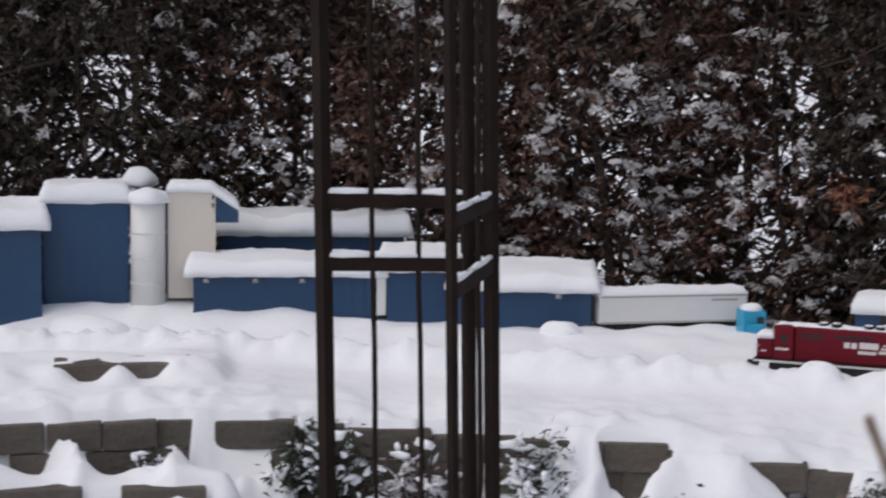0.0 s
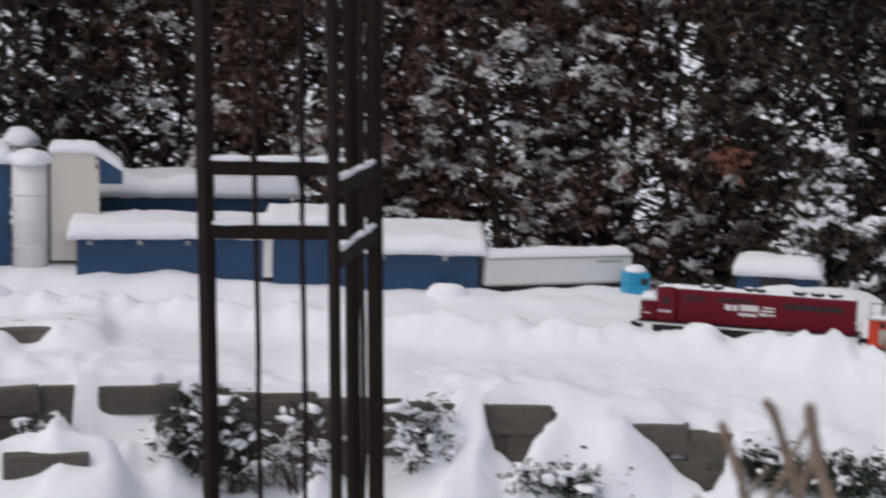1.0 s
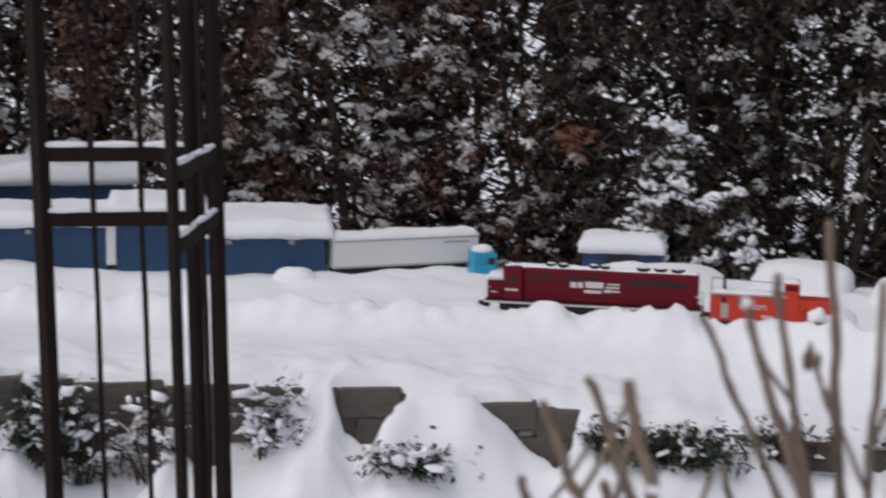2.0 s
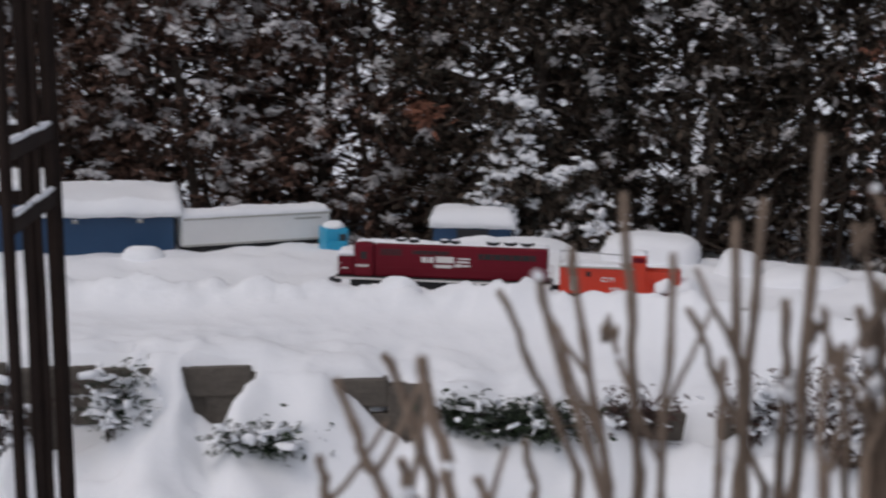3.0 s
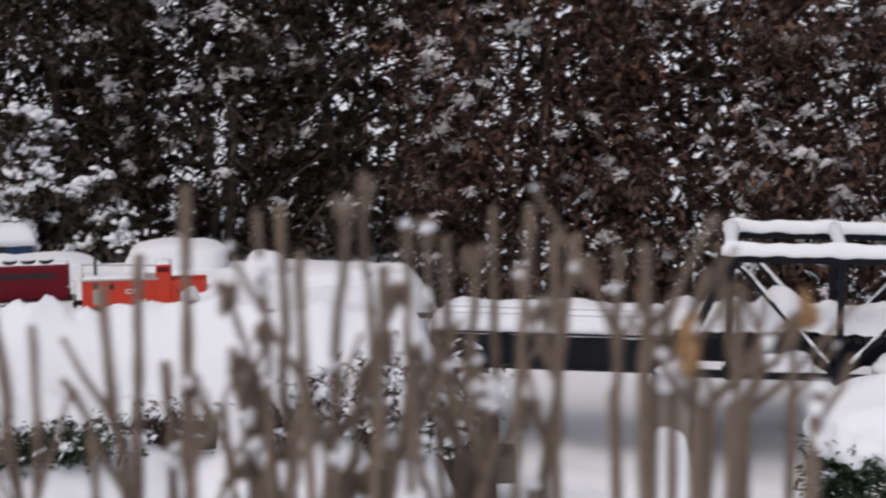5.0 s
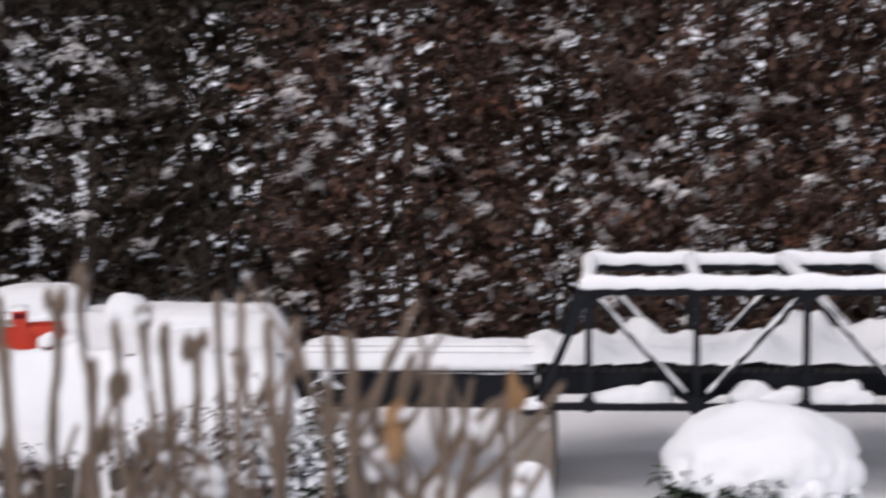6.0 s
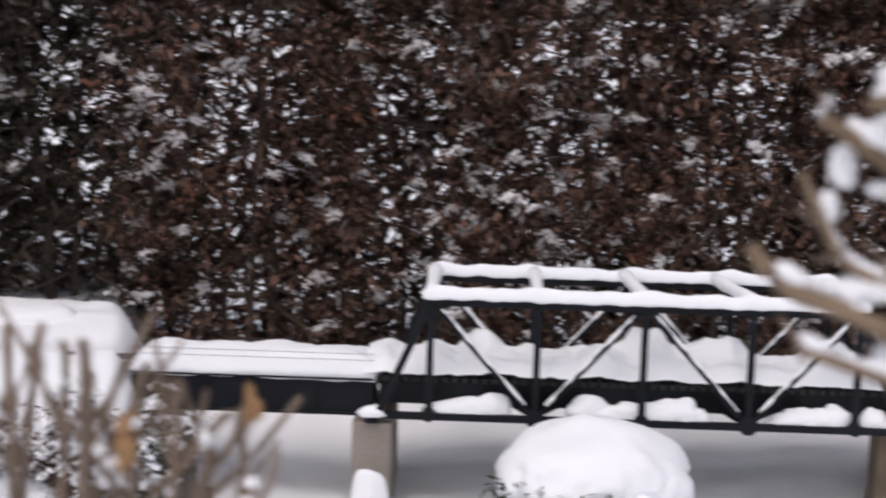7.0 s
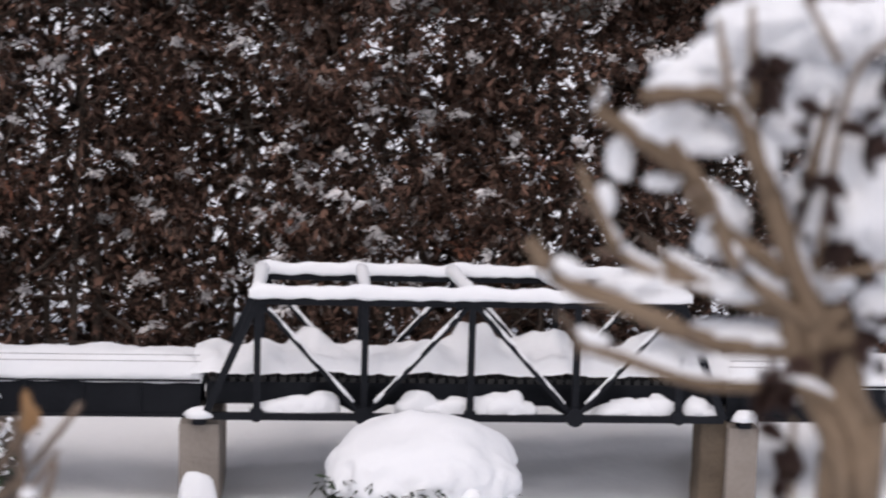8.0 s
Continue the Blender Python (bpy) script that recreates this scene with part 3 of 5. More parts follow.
pier(-1.54, 0.135)
pier(0.875, 0.10)


def timber_post(x, w):
    p = thing("timber_post", (x, 5.81 + 0.1 * x, -0.62), math.atan(0.1), "dark weathered timber post under the bridge end", "post")
    bm = boxed(-w / 2, w / 2, -0.17, -0.05, 0, 0.487, 0.008)
    bmesh.ops.subdivide_edges(bm, edges=[e for e in bm.edges if abs(e.verts[0].co.z - e.verts[1].co.z) > 0.2], cuts=7)
    for v in bm.verts:
        v.co += Vector((noise.noise(v.co * 20), noise.noise(v.co * 20 + Vector((5, 0, 0))), 0)) * 0.006
    part("shaft", bm, TIMBER, p)
    bm = bmesh.new()
    lump(bm, (0.1, -0.24, 0.14), 0.10, 0.06, 0.09, 3.1, 0.35, 3)
    part("snow_heap", bm, SNOW, p, "low heap of snow against the foot", True)
    return p


timber_post(0.785, 0.085)


# ---- model buildings ----
def front(p0, p1):
    """Origin and turn of a house whose front runs from p0 to p1 along +x, with +y away from the viewer."""
    d = Vector(p1) - Vector(p0)
    return Vector(p0), math.atan2(d.y, d.x), d.to_2d().length


def shed(name, p0, p1, z0, z1, depth, slope, snow, label, seed, lamps=(), ribs=0.05, over=0.03, material=None):
    o, turn, w = front((*p0, 0), (*p1, 0))
    o.z = z0
    s = thing(name, o, turn, label, "model building")
    h = z1 - z0
    paint = material or BLUE
    bm = boxed(0, w, 0, depth, -0.12, h, 0.002)
    for v in bm.verts:
        if v.co.z > 0 and v.co.y > depth / 2:
            v.co.z += slope
    part("wall", bm, paint, s)
    for k in range(int(w / ribs) if ribs else 0):
        part("rib", boxed(k * ribs + 0.01, k * ribs + 0.016, -0.0025, 0.0, 0, h - 0.004), paint, s)
    bm = boxed(-over, w + over, -over, depth + over, h, h + 0.008, 0.002)
    for v in bm.verts:
        v.co.z += slope * max(0.0, v.co.y) / depth
    part("roof", bm, DARK, s)
    bm = snow_slab(-over, w + over, -over, depth + over, h + 0.008, snow, seed, 0.006, 0.018, 0.028)
    for v in bm.verts:
        v.co.z += slope * max(0.0, v.co.y) / depth
    part("roof_snow", bm, SNOW, s, "thick soft snow on the roof", True)
    for x in lamps:
        l = part("wall_lamp", boxed(x - 0.011, x + 0.011, -0.02, 0.0, h - 0.026, h - 0.018, 0.002), GREYP, s)
        bm = bmesh.new()
        lump(bm, (x, -0.010, h - 0.016), 0.011, 0.011, 0.006, x, 0.3, 1)
        part("snow_cap", bm, SNOW, l, smooth=True)
    return s


shed("blue_shed", (-5.95, 3.40), (-5.80, 3.655), 0.10, 0.385, 0.3, 0.02, 0.075, "dark blue ribbed model shed under a snow slab", 1.0)
shed("blue_warehouse", (-5.90, 3.72), (-5.722, 4.00), 0.08, 0.475, 0.32, 0.0, 0.065, "tall dark blue model warehouse with a snow-covered flat roof", 2.0, over=0.006)
shed("long_blue_shed", (-5.416, 4.088), (-4.966, 4.646), 0.09, 0.212, 0.20, 0.02, 0.052, "long low blue model shed with uneven roof snow", 3.0, (0.05, 0.24, 0.42))
shed("back_blue_hall", (-5.74, 4.46), (-5.255, 5.05), 0.10, 0.318, 0.26, 0.0, 0.078, "blue model hall behind, topped with a thick snow slab", 4.0)
shed("blue_workshop", (-4.93, 4.66), (-4.715, 4.90), 0.09, 0.235, 0.24, 0.02, 0.055, "small blue model workshop with rounded roof snow", 5.0)
shed("blue_goods_shed", (-4.69, 4.79), (-4.306, 5.150), 0.05, 0.178, 0.28, 0.03, 0.058, "blue ribbed model goods shed with overhanging snow and wall lamps", 6.0, (0.16, 0.40))

bm = bmesh.new()
o = thing("white_post", (-4.965, 4.66, 0.06), 0.85, "narrow white corner post between two sheds", "post")
part("shaft", boxed(-0.018, 0.018, -0.03, 0.0, 0, 0.17, 0.003), OFFWHITE, o)
lump(bm, (0, -0.015, 0.17), 0.022, 0.022, 0.012, 2, 0.2, 1)
part("snow_cap", bm, SNOW, o, smooth=True)


def silo():
    s = thing("white_silo", (-5.655, 4.045, 0.06), 0.9, "off-white round model silo with a snow cap", "silo")
    bm = bmesh.new()
    rod(bm, (0, 0, 0), (0, 0, 0.425), 0.068, n=28)
    part("body", bm, OFFWHITE, s, smooth=True)
    for z in (0.1, 0.2, 0.3):
        bm = bmesh.new()
        rod(bm, (0, 0, z), (0, 0, z + 0.006), 0.070, n=28)
        part("hoop", bm, OFFWHITE, s, smooth=True)
    bm = bmesh.new()
    lump(bm, (0, 0, 0.425), 0.080, 0.080, 0.055, 3, 0.2, 3)
    part("snow_cap", bm, SNOW, s, "rounded snow cap", True)


silo()


def tower():
    o, turn, w = front((-5.60, 4.10, 0), (-5.49, 4.25, 0))
    o.z = 0.10
    s = thing("cream_tower", o, turn, "cream model grain tower with a sloping snowy roof", "model building")
    part("wall", boxed(0, w, 0, 0.16, 0, 0.43, 0.002), CREAM, s)
    # the gap's shade is put in as a solid dark strip
    part("gap_shade", boxed(-0.018, -0.001, 0.0, 0.05, 0.02, 0.39), DARK, s, "solid dark strip drawn for the shade in the gap beside the tower")
    bm = boxed(w, w + 0.09, 0.01, 0.15, 0.3, 0.42, 0.002)
    for v in bm.verts:
        if v.co.z > 0.4 and v.co.x > w + 0.05:
            v.co.z -= 0.06
    part("lean_to", bm, BLUE, s)
    bm = snow_slab(0, w + 0.09, 0, 0.16, 0.43, 0.03, 7.0, 0.006, 0.014, 0.02)
    for v in bm.verts:
        v.co.z -= max(0.0, v.co.x - w * 0.9) * 0.65
    part("roof_snow", bm, SNOW, s, "sloping roof snow", True)
    for z in (0.405, 0.372):
        part("vent", boxed(w - 0.014, w - 0.006, -0.008, 0, z - 0.011, z + 0.006, 0.001), DARK, s)


tower()
bm = bmesh.new()
lump(bm, (0, 0, 0), 0.075, 0.075, 0.07, 4, 0.15, 3)
v = thing("roof_vent", polar(-57.1, 6.95, 0.53), 0, "round roof vent hidden under a snow dome", "vent")
part("snow_cap", bm, SNOW, v, smooth=True)


def trailer():
    o, turn, w = front((-4.27, 5.16, 0), (-3.96, 5.68, 0))
    o.z = 0.052
    s = thing("white_trailer", o, turn, "white model semi-trailer half buried in snow", "trailer")
    part("body", boxed(0, w, 0, 0.11, 0.004, 0.115, 0.003), OFFWHITE, s)
    part("underframe", boxed(0.02, w - 0.05, 0.01, 0.10, -0.02, 0.004), RUBBERY, s)
    part("rail", boxed(0, w, -0.003, 0, 0.006, 0.012), GREYP, s)
    part("rail", boxed(0, w, -0.003, 0, 0.106, 0.113), GREYP, s)
    part("lettering", boxed(w - 0.15, w - 0.04, -0.002, 0, 0.088, 0.095), GREYP, s, "faint grey lettering bar")
    part("roof_snow", snow_slab(0, w, 0, 0.11, 0.115, 0.026, 8.0, 0.002, 0.014, 0.03), SNOW, s, "uneven roof snow", True)
    for x in (0.08, 0.13, w - 0.09, w - 0.14):
        bm = bmesh.new()
        rod(bm, (x, 0.0, -0.02), (x, 0.03, -0.02), 0.02, n=14)
        part("wheel", bm, RUBBERY, s)


trailer()


def truck_cab():
    o = polar(-36.15, 6.40, 0.03)
    s = thing("toy_truck_cab", o, radians(52), "bright blue toy truck cab with snow on its roof", "truck")
    part("cab", boxed(-0.046, 0.046, -0.05, 0.05, -0.02, 0.092, 0.008), CYAN, s)
    part("hood", boxed(-0.03, 0.03, -0.07, -0.05, 0.0, 0.045, 0.006), CYAN, s)
    part("windscreen", boxed(0.0465, 0.049, -0.03, 0.03, 0.042, 0.07, 0.001), DARK, s)
    part("side_window", boxed(0.008, 0.036, -0.0525, -0.05, 0.044, 0.07, 0.001), DARK, s)
    part("bumper", boxed(-0.036, 0.042, -0.03, 0.03, -0.012, 0.004, 0.002), RUBBERY, s)
    bm = bmesh.new()
    lump(bm, (0, 0, 0.092), 0.046, 0.05, 0.026, 5, 0.2, 2)
    part("roof_snow", bm, SNOW, s, smooth=True)


truck_cab()


def low_house(az, r, z, w, h, turn, label, seed):
    s = thing("model_house", polar(az, r, z), turn, label, "model building")
    part("wall", boxed(-w / 2, w / 2, 0, 0.22, -0.05, h, 0.002), BLUE, s)
    part("window", boxed(-w * 0.2, w * 0.2, -0.004, 0, h * 0.35, h * 0.8, 0.001), DARK, s)
    bm = snow_slab(-w / 2 - 0.01, w / 2 + 0.01, -0.02, 0.23, h, 0.065, seed, 0.006, 0.016, 0.07)
    part("roof_snow", bm, SNOW, s, "domed roof snow", True)
    bm = bmesh.new()
    lump(bm, (0.02, -0.05, -0.02), w * 0.38, 0.06, 0.075, seed, 0.2, 3)
    part("drift", bm, SNOW, s, "snow drift against the front", True)
    return s


low_house(-31.3, 6.5, 0.035, 0.31, 0.085, radians(30), "small dark blue model house nearly buried in snow", 11.0)


def mound(az, r, sx, sy, sz, z, label, seed, boxy=0.6, rough=0.10):
    bm = bmesh.new()
    lump(bm, (0, 0, 0), sx, sy, sz, seed, rough, 4, radians(20), 0.35, boxy)
    ob = new("snow_mound", put_mesh("snow_mound", bm, SNOW, True))
    ob.location = polar(az, r, z)
    return tagged(ob, label, "snow mound", "snow mounds")


mound(-25.1, 6.28, 0.185, 0.13, 0.14, 0.0, "wide rounded mound of snow behind the track", 1.2, 0.45)
mound(-22.1, 6.08, 0.088, 0.088, 0.125, 0.0, "small round mound of snow", 2.3, 0.85)
mound(-19.9, 6.00, 0.165, 0.12, 0.095, -0.02, "low broad mound of snow beside the bridge end", 3.4)
mound(-29.6, 6.45, 0.24, 0.14, 0.085, 0.0, "low sloping mound of snow behind the track", 4.9, 0.9)
mound(-34.0, 5.53, 0.085, 0.055, 0.085, 0.0, "small hump of snow beside the rails", 6.1, 0.9)
mound(-58.9, 6.42, 0.20, 0.09, 0.07, 0.0, "drift of snow piled against the warehouse", 9.6, 1.1)
mound(-55.6, 5.86, 0.05, 0.05, 0.07, 0.0, "small hump of snow beside the rails", 7.1, 0.9)
mound(-50.9, 5.80, 0.07, 0.05, 0.05, 0.0, "small hump of snow beside the rails", 8.1, 0.9)
mound(-42.7, 6.22, 0.085, 0.05, 0.05, 0.03, "small hump of snow before the goods shed", 8.6, 0.9)
mound(-8.05, 5.02, 0.07, 0.06, 0.20, -0.48, "narrow heap of snow at the foot of a bridge pier", 12.3, 1.05, 0.45)

# ---- train ----


def wheels(parent, xs, r=0.014):
    for x in xs:
        for y in (-0.026, 0.026):
            bm = bmesh.new()
            rod(bm, (x, y - 0.004, r), (x, y + 0.004, r), r, n=16)
            part("wheel", bm, RUBBERY, parent)


def locomotive():
    t = thing("locomotive", (-3.133, 5.205, 0.010), radians(25.2), "dark red model diesel locomotive with white lettering, snow-dusted roof", "locomotive", "train")
    part("frame", boxed(-0.352, 0.352, -0.052, 0.052, 0.040, 0.050, 0.002), RUBBERY, t)
    part("sill_stripe", boxed(-0.352, 0.352, -0.0545, -0.052, 0.041, 0.047), PALE, t, "white edge stripe")
    hood = part("hood", boxed(-0.225, 0.338, -0.041, 0.041, 0.050, 0.158, 0.007), RED, t)
    cabin = part("cab", boxed(-0.290, -0.226, -0.050, 0.050, 0.050, 0.160, 0.008), RED, t)
    nose = part("nose", boxed(-0.345, -0.290, -0.040, 0.040, 0.050, 0.125, 0.008), RED, t)
    part("nose_snow", snow_slab(-0.345, -0.290, -0.04, 0.04, 0.125, 0.010, 2.2, 0.001, 0.01, 0.02), SNOW, nose, smooth=True)
    part("hood_snow", snow_slab(-0.285, 0.335, -0.022, 0.040, 0.1585, 0.005, 1.1, 0.0, 0.012, 0.02), SNOW, hood, "thin frozen snow on the roof", True)
    part("side_window", boxed(-0.268, -0.248, -0.052, -0.050, 0.108, 0.132, 0.001), RUBBERY, cabin)
    part("windscreen", boxed(-0.2925, -0.290, -0.035, 0.035, 0.130, 0.150, 0.001), RUBBERY, cabin)
    for x0, x1, z0, z1 in ((-0.205, -0.135, 0.122, 0.142), (0.115, 0.300, 0.118, 0.136), (-0.10, 0.02, 0.128, 0.140)):
        grille = part("grille", boxed(x0, x1, -0.0425, -0.041, z0, z1), RUBBERY, hood)
        for k in range(6):
            x = x0 + (k + 0.5) * (x1 - x0) / 6
            part("slat", boxed(x - 0.002, x + 0.002, -0.0435, -0.0425, z0 + 0.002, z1 - 0.002), RED, grille)
    for x in (-0.14, -0.10, 0.0, 0.035, 0.16, 0.215, 0.27):
        bm = bmesh.new()
        big = x > 0.1
        rod(bm, (x, 0, 0.160), (x, 0, 0.171), 0.022 if big else 0.016, n=16)
        fan = part("roof_fan", bm, RUBBERY, hood)
        bm = bmesh.new()
        rod(bm, (x, 0, 0.171), (x, 0, 0.1735), 0.019 if big else 0.013, n=16)
        part("snow_cap", bm, SNOW, fan)
    # lettering drawn as plain bars
    for x0, x1, z0, z1 in ((-0.070, -0.052, 0.102, 0.120), (-0.047, -0.030, 0.102, 0.120), (-0.022, 0.036, 0.103, 0.123), (-0.026, 0.030, 0.086, 0.096), (0.038, 0.062, 0.090, 0.100), (0.044, 0.086, 0.104, 0.110), (0.050, 0.088, 0.115, 0.120), (0.064, 0.088, 0.092, 0.098)):
        part("lettering", boxed(x0, x1, -0.0423, -0.041, z0, z1), PALE, hood, "white lettering bar")
    for k in range(4):
        part("lettering", boxed(-0.282 + k * 0.0105, -0.274 + k * 0.0105, -0.0513, -0.050, 0.082, 0.090), PALE, cabin, "white number bar")
    part("lettering", boxed(-0.332, -0.312, -0.0413, -0.040, 0.073, 0.077), PALE, nose, "white lettering bar")
    part("fuel_tank", boxed(-0.10, 0.10, -0.044, 0.044, 0.012, 0.040, 0.006), RUBBERY, t)
    for c in (-0.215, 0.215):
        bogie = part("bogie", boxed(c - 0.088, c + 0.088, -0.040, 0.040, 0.014, 0.038, 0.004), RUBBERY, t)
        wheels(bogie, (c - 0.06, c, c + 0.06))
    for x, sgn in ((-0.352, -1), (0.352, 1)):
        part("coupler", boxed(x - 0.015 + 0.012 * sgn, x + 0.015 + 0.012 * sgn, -0.008, 0.008, 0.022, 0.036, 0.002), RUBBERY, t)
        part("pilot", boxed(x - 0.003, x + 0.003, -0.05, 0.05, 0.012, 0.046, 0.001), RUBBERY, t)
        for y in (-0.048, 0.048):
            bm = bmesh.new()
            rod(bm, (x, y, 0.045), (x, y, 0.092), 0.0014, n=6)
            rod(bm, (x, y, 0.092), (x - sgn * 0.02, y, 0.092), 0.0014, n=6)
            part("handrail", bm, PALE, t, "white handrail")
    for k in range(9):
        bm = bmesh.new()
        x = -0.20 + k * 0.068
        rod(bm, (x, -0.0525, 0.048), (x, -0.0525, 0.084), 0.0010, n=5)
        part("stanchion", bm, RED, t)
    bm = bmesh.new()
    rod(bm, (-0.21, -0.0525, 0.084), (0.35, -0.0525, 0.084), 0.0011, n=5)
    part("handrail", bm, RED, t)
    return t


def snow_plough():
    t = thing("railway_snow_plough", (-2.575, 5.452, 0.012), radians(23.0), "orange-red model railway snow plough with a black stack", "snow plough", "train")
    house = part("house", boxed(-0.205, 0.035, -0.048, 0.048, 0.018, 0.098, 0.003), ORANGE, t)
    part("rear_wall", boxed(-0.2075, -0.205, -0.046, 0.046, 0.02, 0.096), ORANGE, house)
    part("door", boxed(-0.172, -0.146, -0.0505, -0.048, 0.028, 0.072, 0.001), GREYP, house, "pale grey door")
    for x, z in ((-0.163, 0.084), (-0.110, 0.080)):
        part("window", boxed(x - 0.008, x + 0.008, -0.050, -0.048, z - 0.008, z + 0.008, 0.001), RUBBERY, house)
    part("roof", boxed(-0.212, 0.045, -0.052, 0.052, 0.098, 0.103, 0.002), GREYP, house, "grey roof panel")
    part("roof_snow", snow_slab(-0.205, 0.0, -0.045, 0.045, 0.103, 0.008, 3.3, 0, 0.012, 0.02), SNOW, house, smooth=True)
    cup = part("cupola", boxed(0.035, 0.085, -0.048, 0.048, 0.018, 0.142, 0.004), ORANGE, t)
    part("window", boxed(0.040, 0.080, -0.050, -0.048, 0.120, 0.136, 0.001), RED, cup)
    part("roof_snow", snow_slab(0.036, 0.084, -0.045, 0.045, 0.142, 0.010, 4.3, 0, 0.01, 0.02), SNOW, cup, smooth=True)
    bm = boxed(0.085, 0.200, -0.045, 0.045, 0.020, 0.094, 0.002)
    for v in bm.verts:
        if v.co.x > 0.15 and v.co.z < 0.05:
            v.co.z += 0.03
    part("wing", bm, ORANGE, t)
    bm = bmesh.new()
    pr = [(0.100, 0.075), (0.115, 0.030), (0.165, 0.008), (0.215, 0.004)]
    vs = [[bm.verts.new((x, y, z)) for x, z in pr] for y in (-0.062, 0.062)]
    for k in range(3):
        bm.faces.new((vs[0][k], vs[0][k + 1], vs[1][k + 1], vs[1][k]))
    bmesh.ops.solidify(bm, geom=bm.faces[:], thickness=0.004)
    part("plough_blade", bm, ORANGE, t, "curved orange blade")
    bm = bmesh.new()
    lump(bm, (0.145, -0.05, 0.04), 0.035, 0.03, 0.035, 5, 0.3, 3)
    lump(bm, (0.205, 0.0, 0.02), 0.07, 0.06, 0.05, 6, 0.3, 3)
    part("pushed_snow", bm, SNOW, t, "snow heaped against the blade", True)
    bm = bmesh.new()
    rod(bm, (-0.165, 0.0, 0.10), (-0.165, 0.0, 0.160), 0.0055, n=12)
    part("stack", bm, RUBBERY, t, "thin black chimney stack")
    bm = bmesh.new()
    rod(bm, (-0.205, -0.03, 0.10), (-0.205, -0.03, 0.148), 0.0012, n=6)
    rod(bm, (-0.205, -0.03, 0.146), (0.036, -0.03, 0.138), 0.0012, n=6)
    part("handrail", bm, RUBBERY, t)
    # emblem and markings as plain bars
    for x0, x1, z0, z1 in ((-0.066, -0.061, 0.058, 0.072), (-0.066, -0.046, 0.068, 0.072), (-0.066, -0.046, 0.058, 0.062), (-0.042, -0.038, 0.058, 0.072), (-0.042, -0.026, 0.068, 0.072), (-0.026, -0.022, 0.058, 0.072)):
        part("emblem", boxed(x0, x1, -0.0493, -0.048, z0, z1), PALE, house, "white emblem bar")
    for k in range(3):
        part("lettering", boxed(-0.035 + k * 0.014, -0.026 + k * 0.014, -0.0493, -0.048, 0.034, 0.042), PALE, house, "white lettering bar")
    part("frame", boxed(-0.205, 0.11, -0.04, 0.04, 0.010, 0.018), RUBBERY, t)
    wheels(t, (-0.16, -0.11, 0.03, 0.08), 0.012)
    part("coupler", boxed(-0.245, -0.205, -0.007, 0.007, 0.02, 0.034, 0.002), RUBBERY, t)
    return t


locomotive().scale = (1.06, 1.06, 1.06)
snow_plough().scale = (1.0, 1.0, 1.12)

# ---- steel garden trellis ----


def trellis():
    A, B, C = polar(-51.85, 3.45), polar(-47.72, 3.03), polar(-46.08, 3.45)
    t = thing("garden_trellis", (A.x, A.y, -0.55), 0, "rusty brown steel garden trellis with snow on its rungs", "trellis")
    base = Vector((A.x, A.y, -0.55))
    lean = Vector((-0.020, -0.014, 0))

    def up(p, z):
        q = Vector((p.x, p.y, z)) + lean * (z - 0.5)
        return q - base

    for p, w in ((A, 0.026), (B, 0.016), (C, 0.024)):
        part("post", bar(bmesh.new(), up(p, -0.55), up(p, 2.3), w, w), RUST, t)
    C2 = C + (A - C).normalized() * 0.048
    part("post", bar(bmesh.new(), up(C2, -0.55), up(C2, 2.3), 0.022, 0.022), RUST, t)
    for z in (0.769, 0.637, 1.75, 1.60):
        for p, q, n in ((A, C2, 3), (B, C, 2)):
            rung = part("rung", bar(bmesh.new(), up(p, z), up(q, z), 0.014, 0.029), RUST, t)
            bm = bmesh.new()
            for k in range(n):
                f0, f1 = (k + 0.06) / n, (k + 0.94) / n
                pts = [up(p.lerp(q, f0 + (f1 - f0) * s / 8), z + 0.018) for s in range(9)]
                limb(bm, pts, [0.008 * (0.6 + 0.4 * math.sin(math.pi * (s + 1) / 10)) * (1 + 0.35 * noise.noise(pt * 25)) for s, pt in enumerate(pts)], 7)
            part("snow_cap", bm, SNOW, rung, "strip of snow", True)
    for p, q, f in ((A, C2, 0.34), (A, C2, 0.66), (B, C, 0.33), (B, C, 0.66)):
        s = p.lerp(q, f)
        bm = bmesh.new()
        pts = [up(s, z) + Vector((0.004 * noise.noise(Vector((z * 6, f * 9, 1))), 0.004 * noise.noise(Vector((z * 6, f * 9, 4))), 0)) for z in np.linspace(-0.5, 2.3, 24)]
        limb(bm, pts, [0.0055] * 24, 6)
        part("rod", bm, RUST, t)
    return t


trellis()

# ---- stone edging of the raised bed ----


def stone_mesh(seed, w, d, h):
    bm = boxed(-w / 2, w / 2, 0, d, 0, h, 0.008)
    for v in bm.verts:
        q = v.co * 18 + Vector((seed * 5.1, seed, 0))
        v.co += Vector((noise.noise(q), noise.noise(q + Vector((9, 0, 0))), noise.noise(q + Vector((0, 9, 0))))) * 0.006
    return put_mesh("stone", bm, STONE)


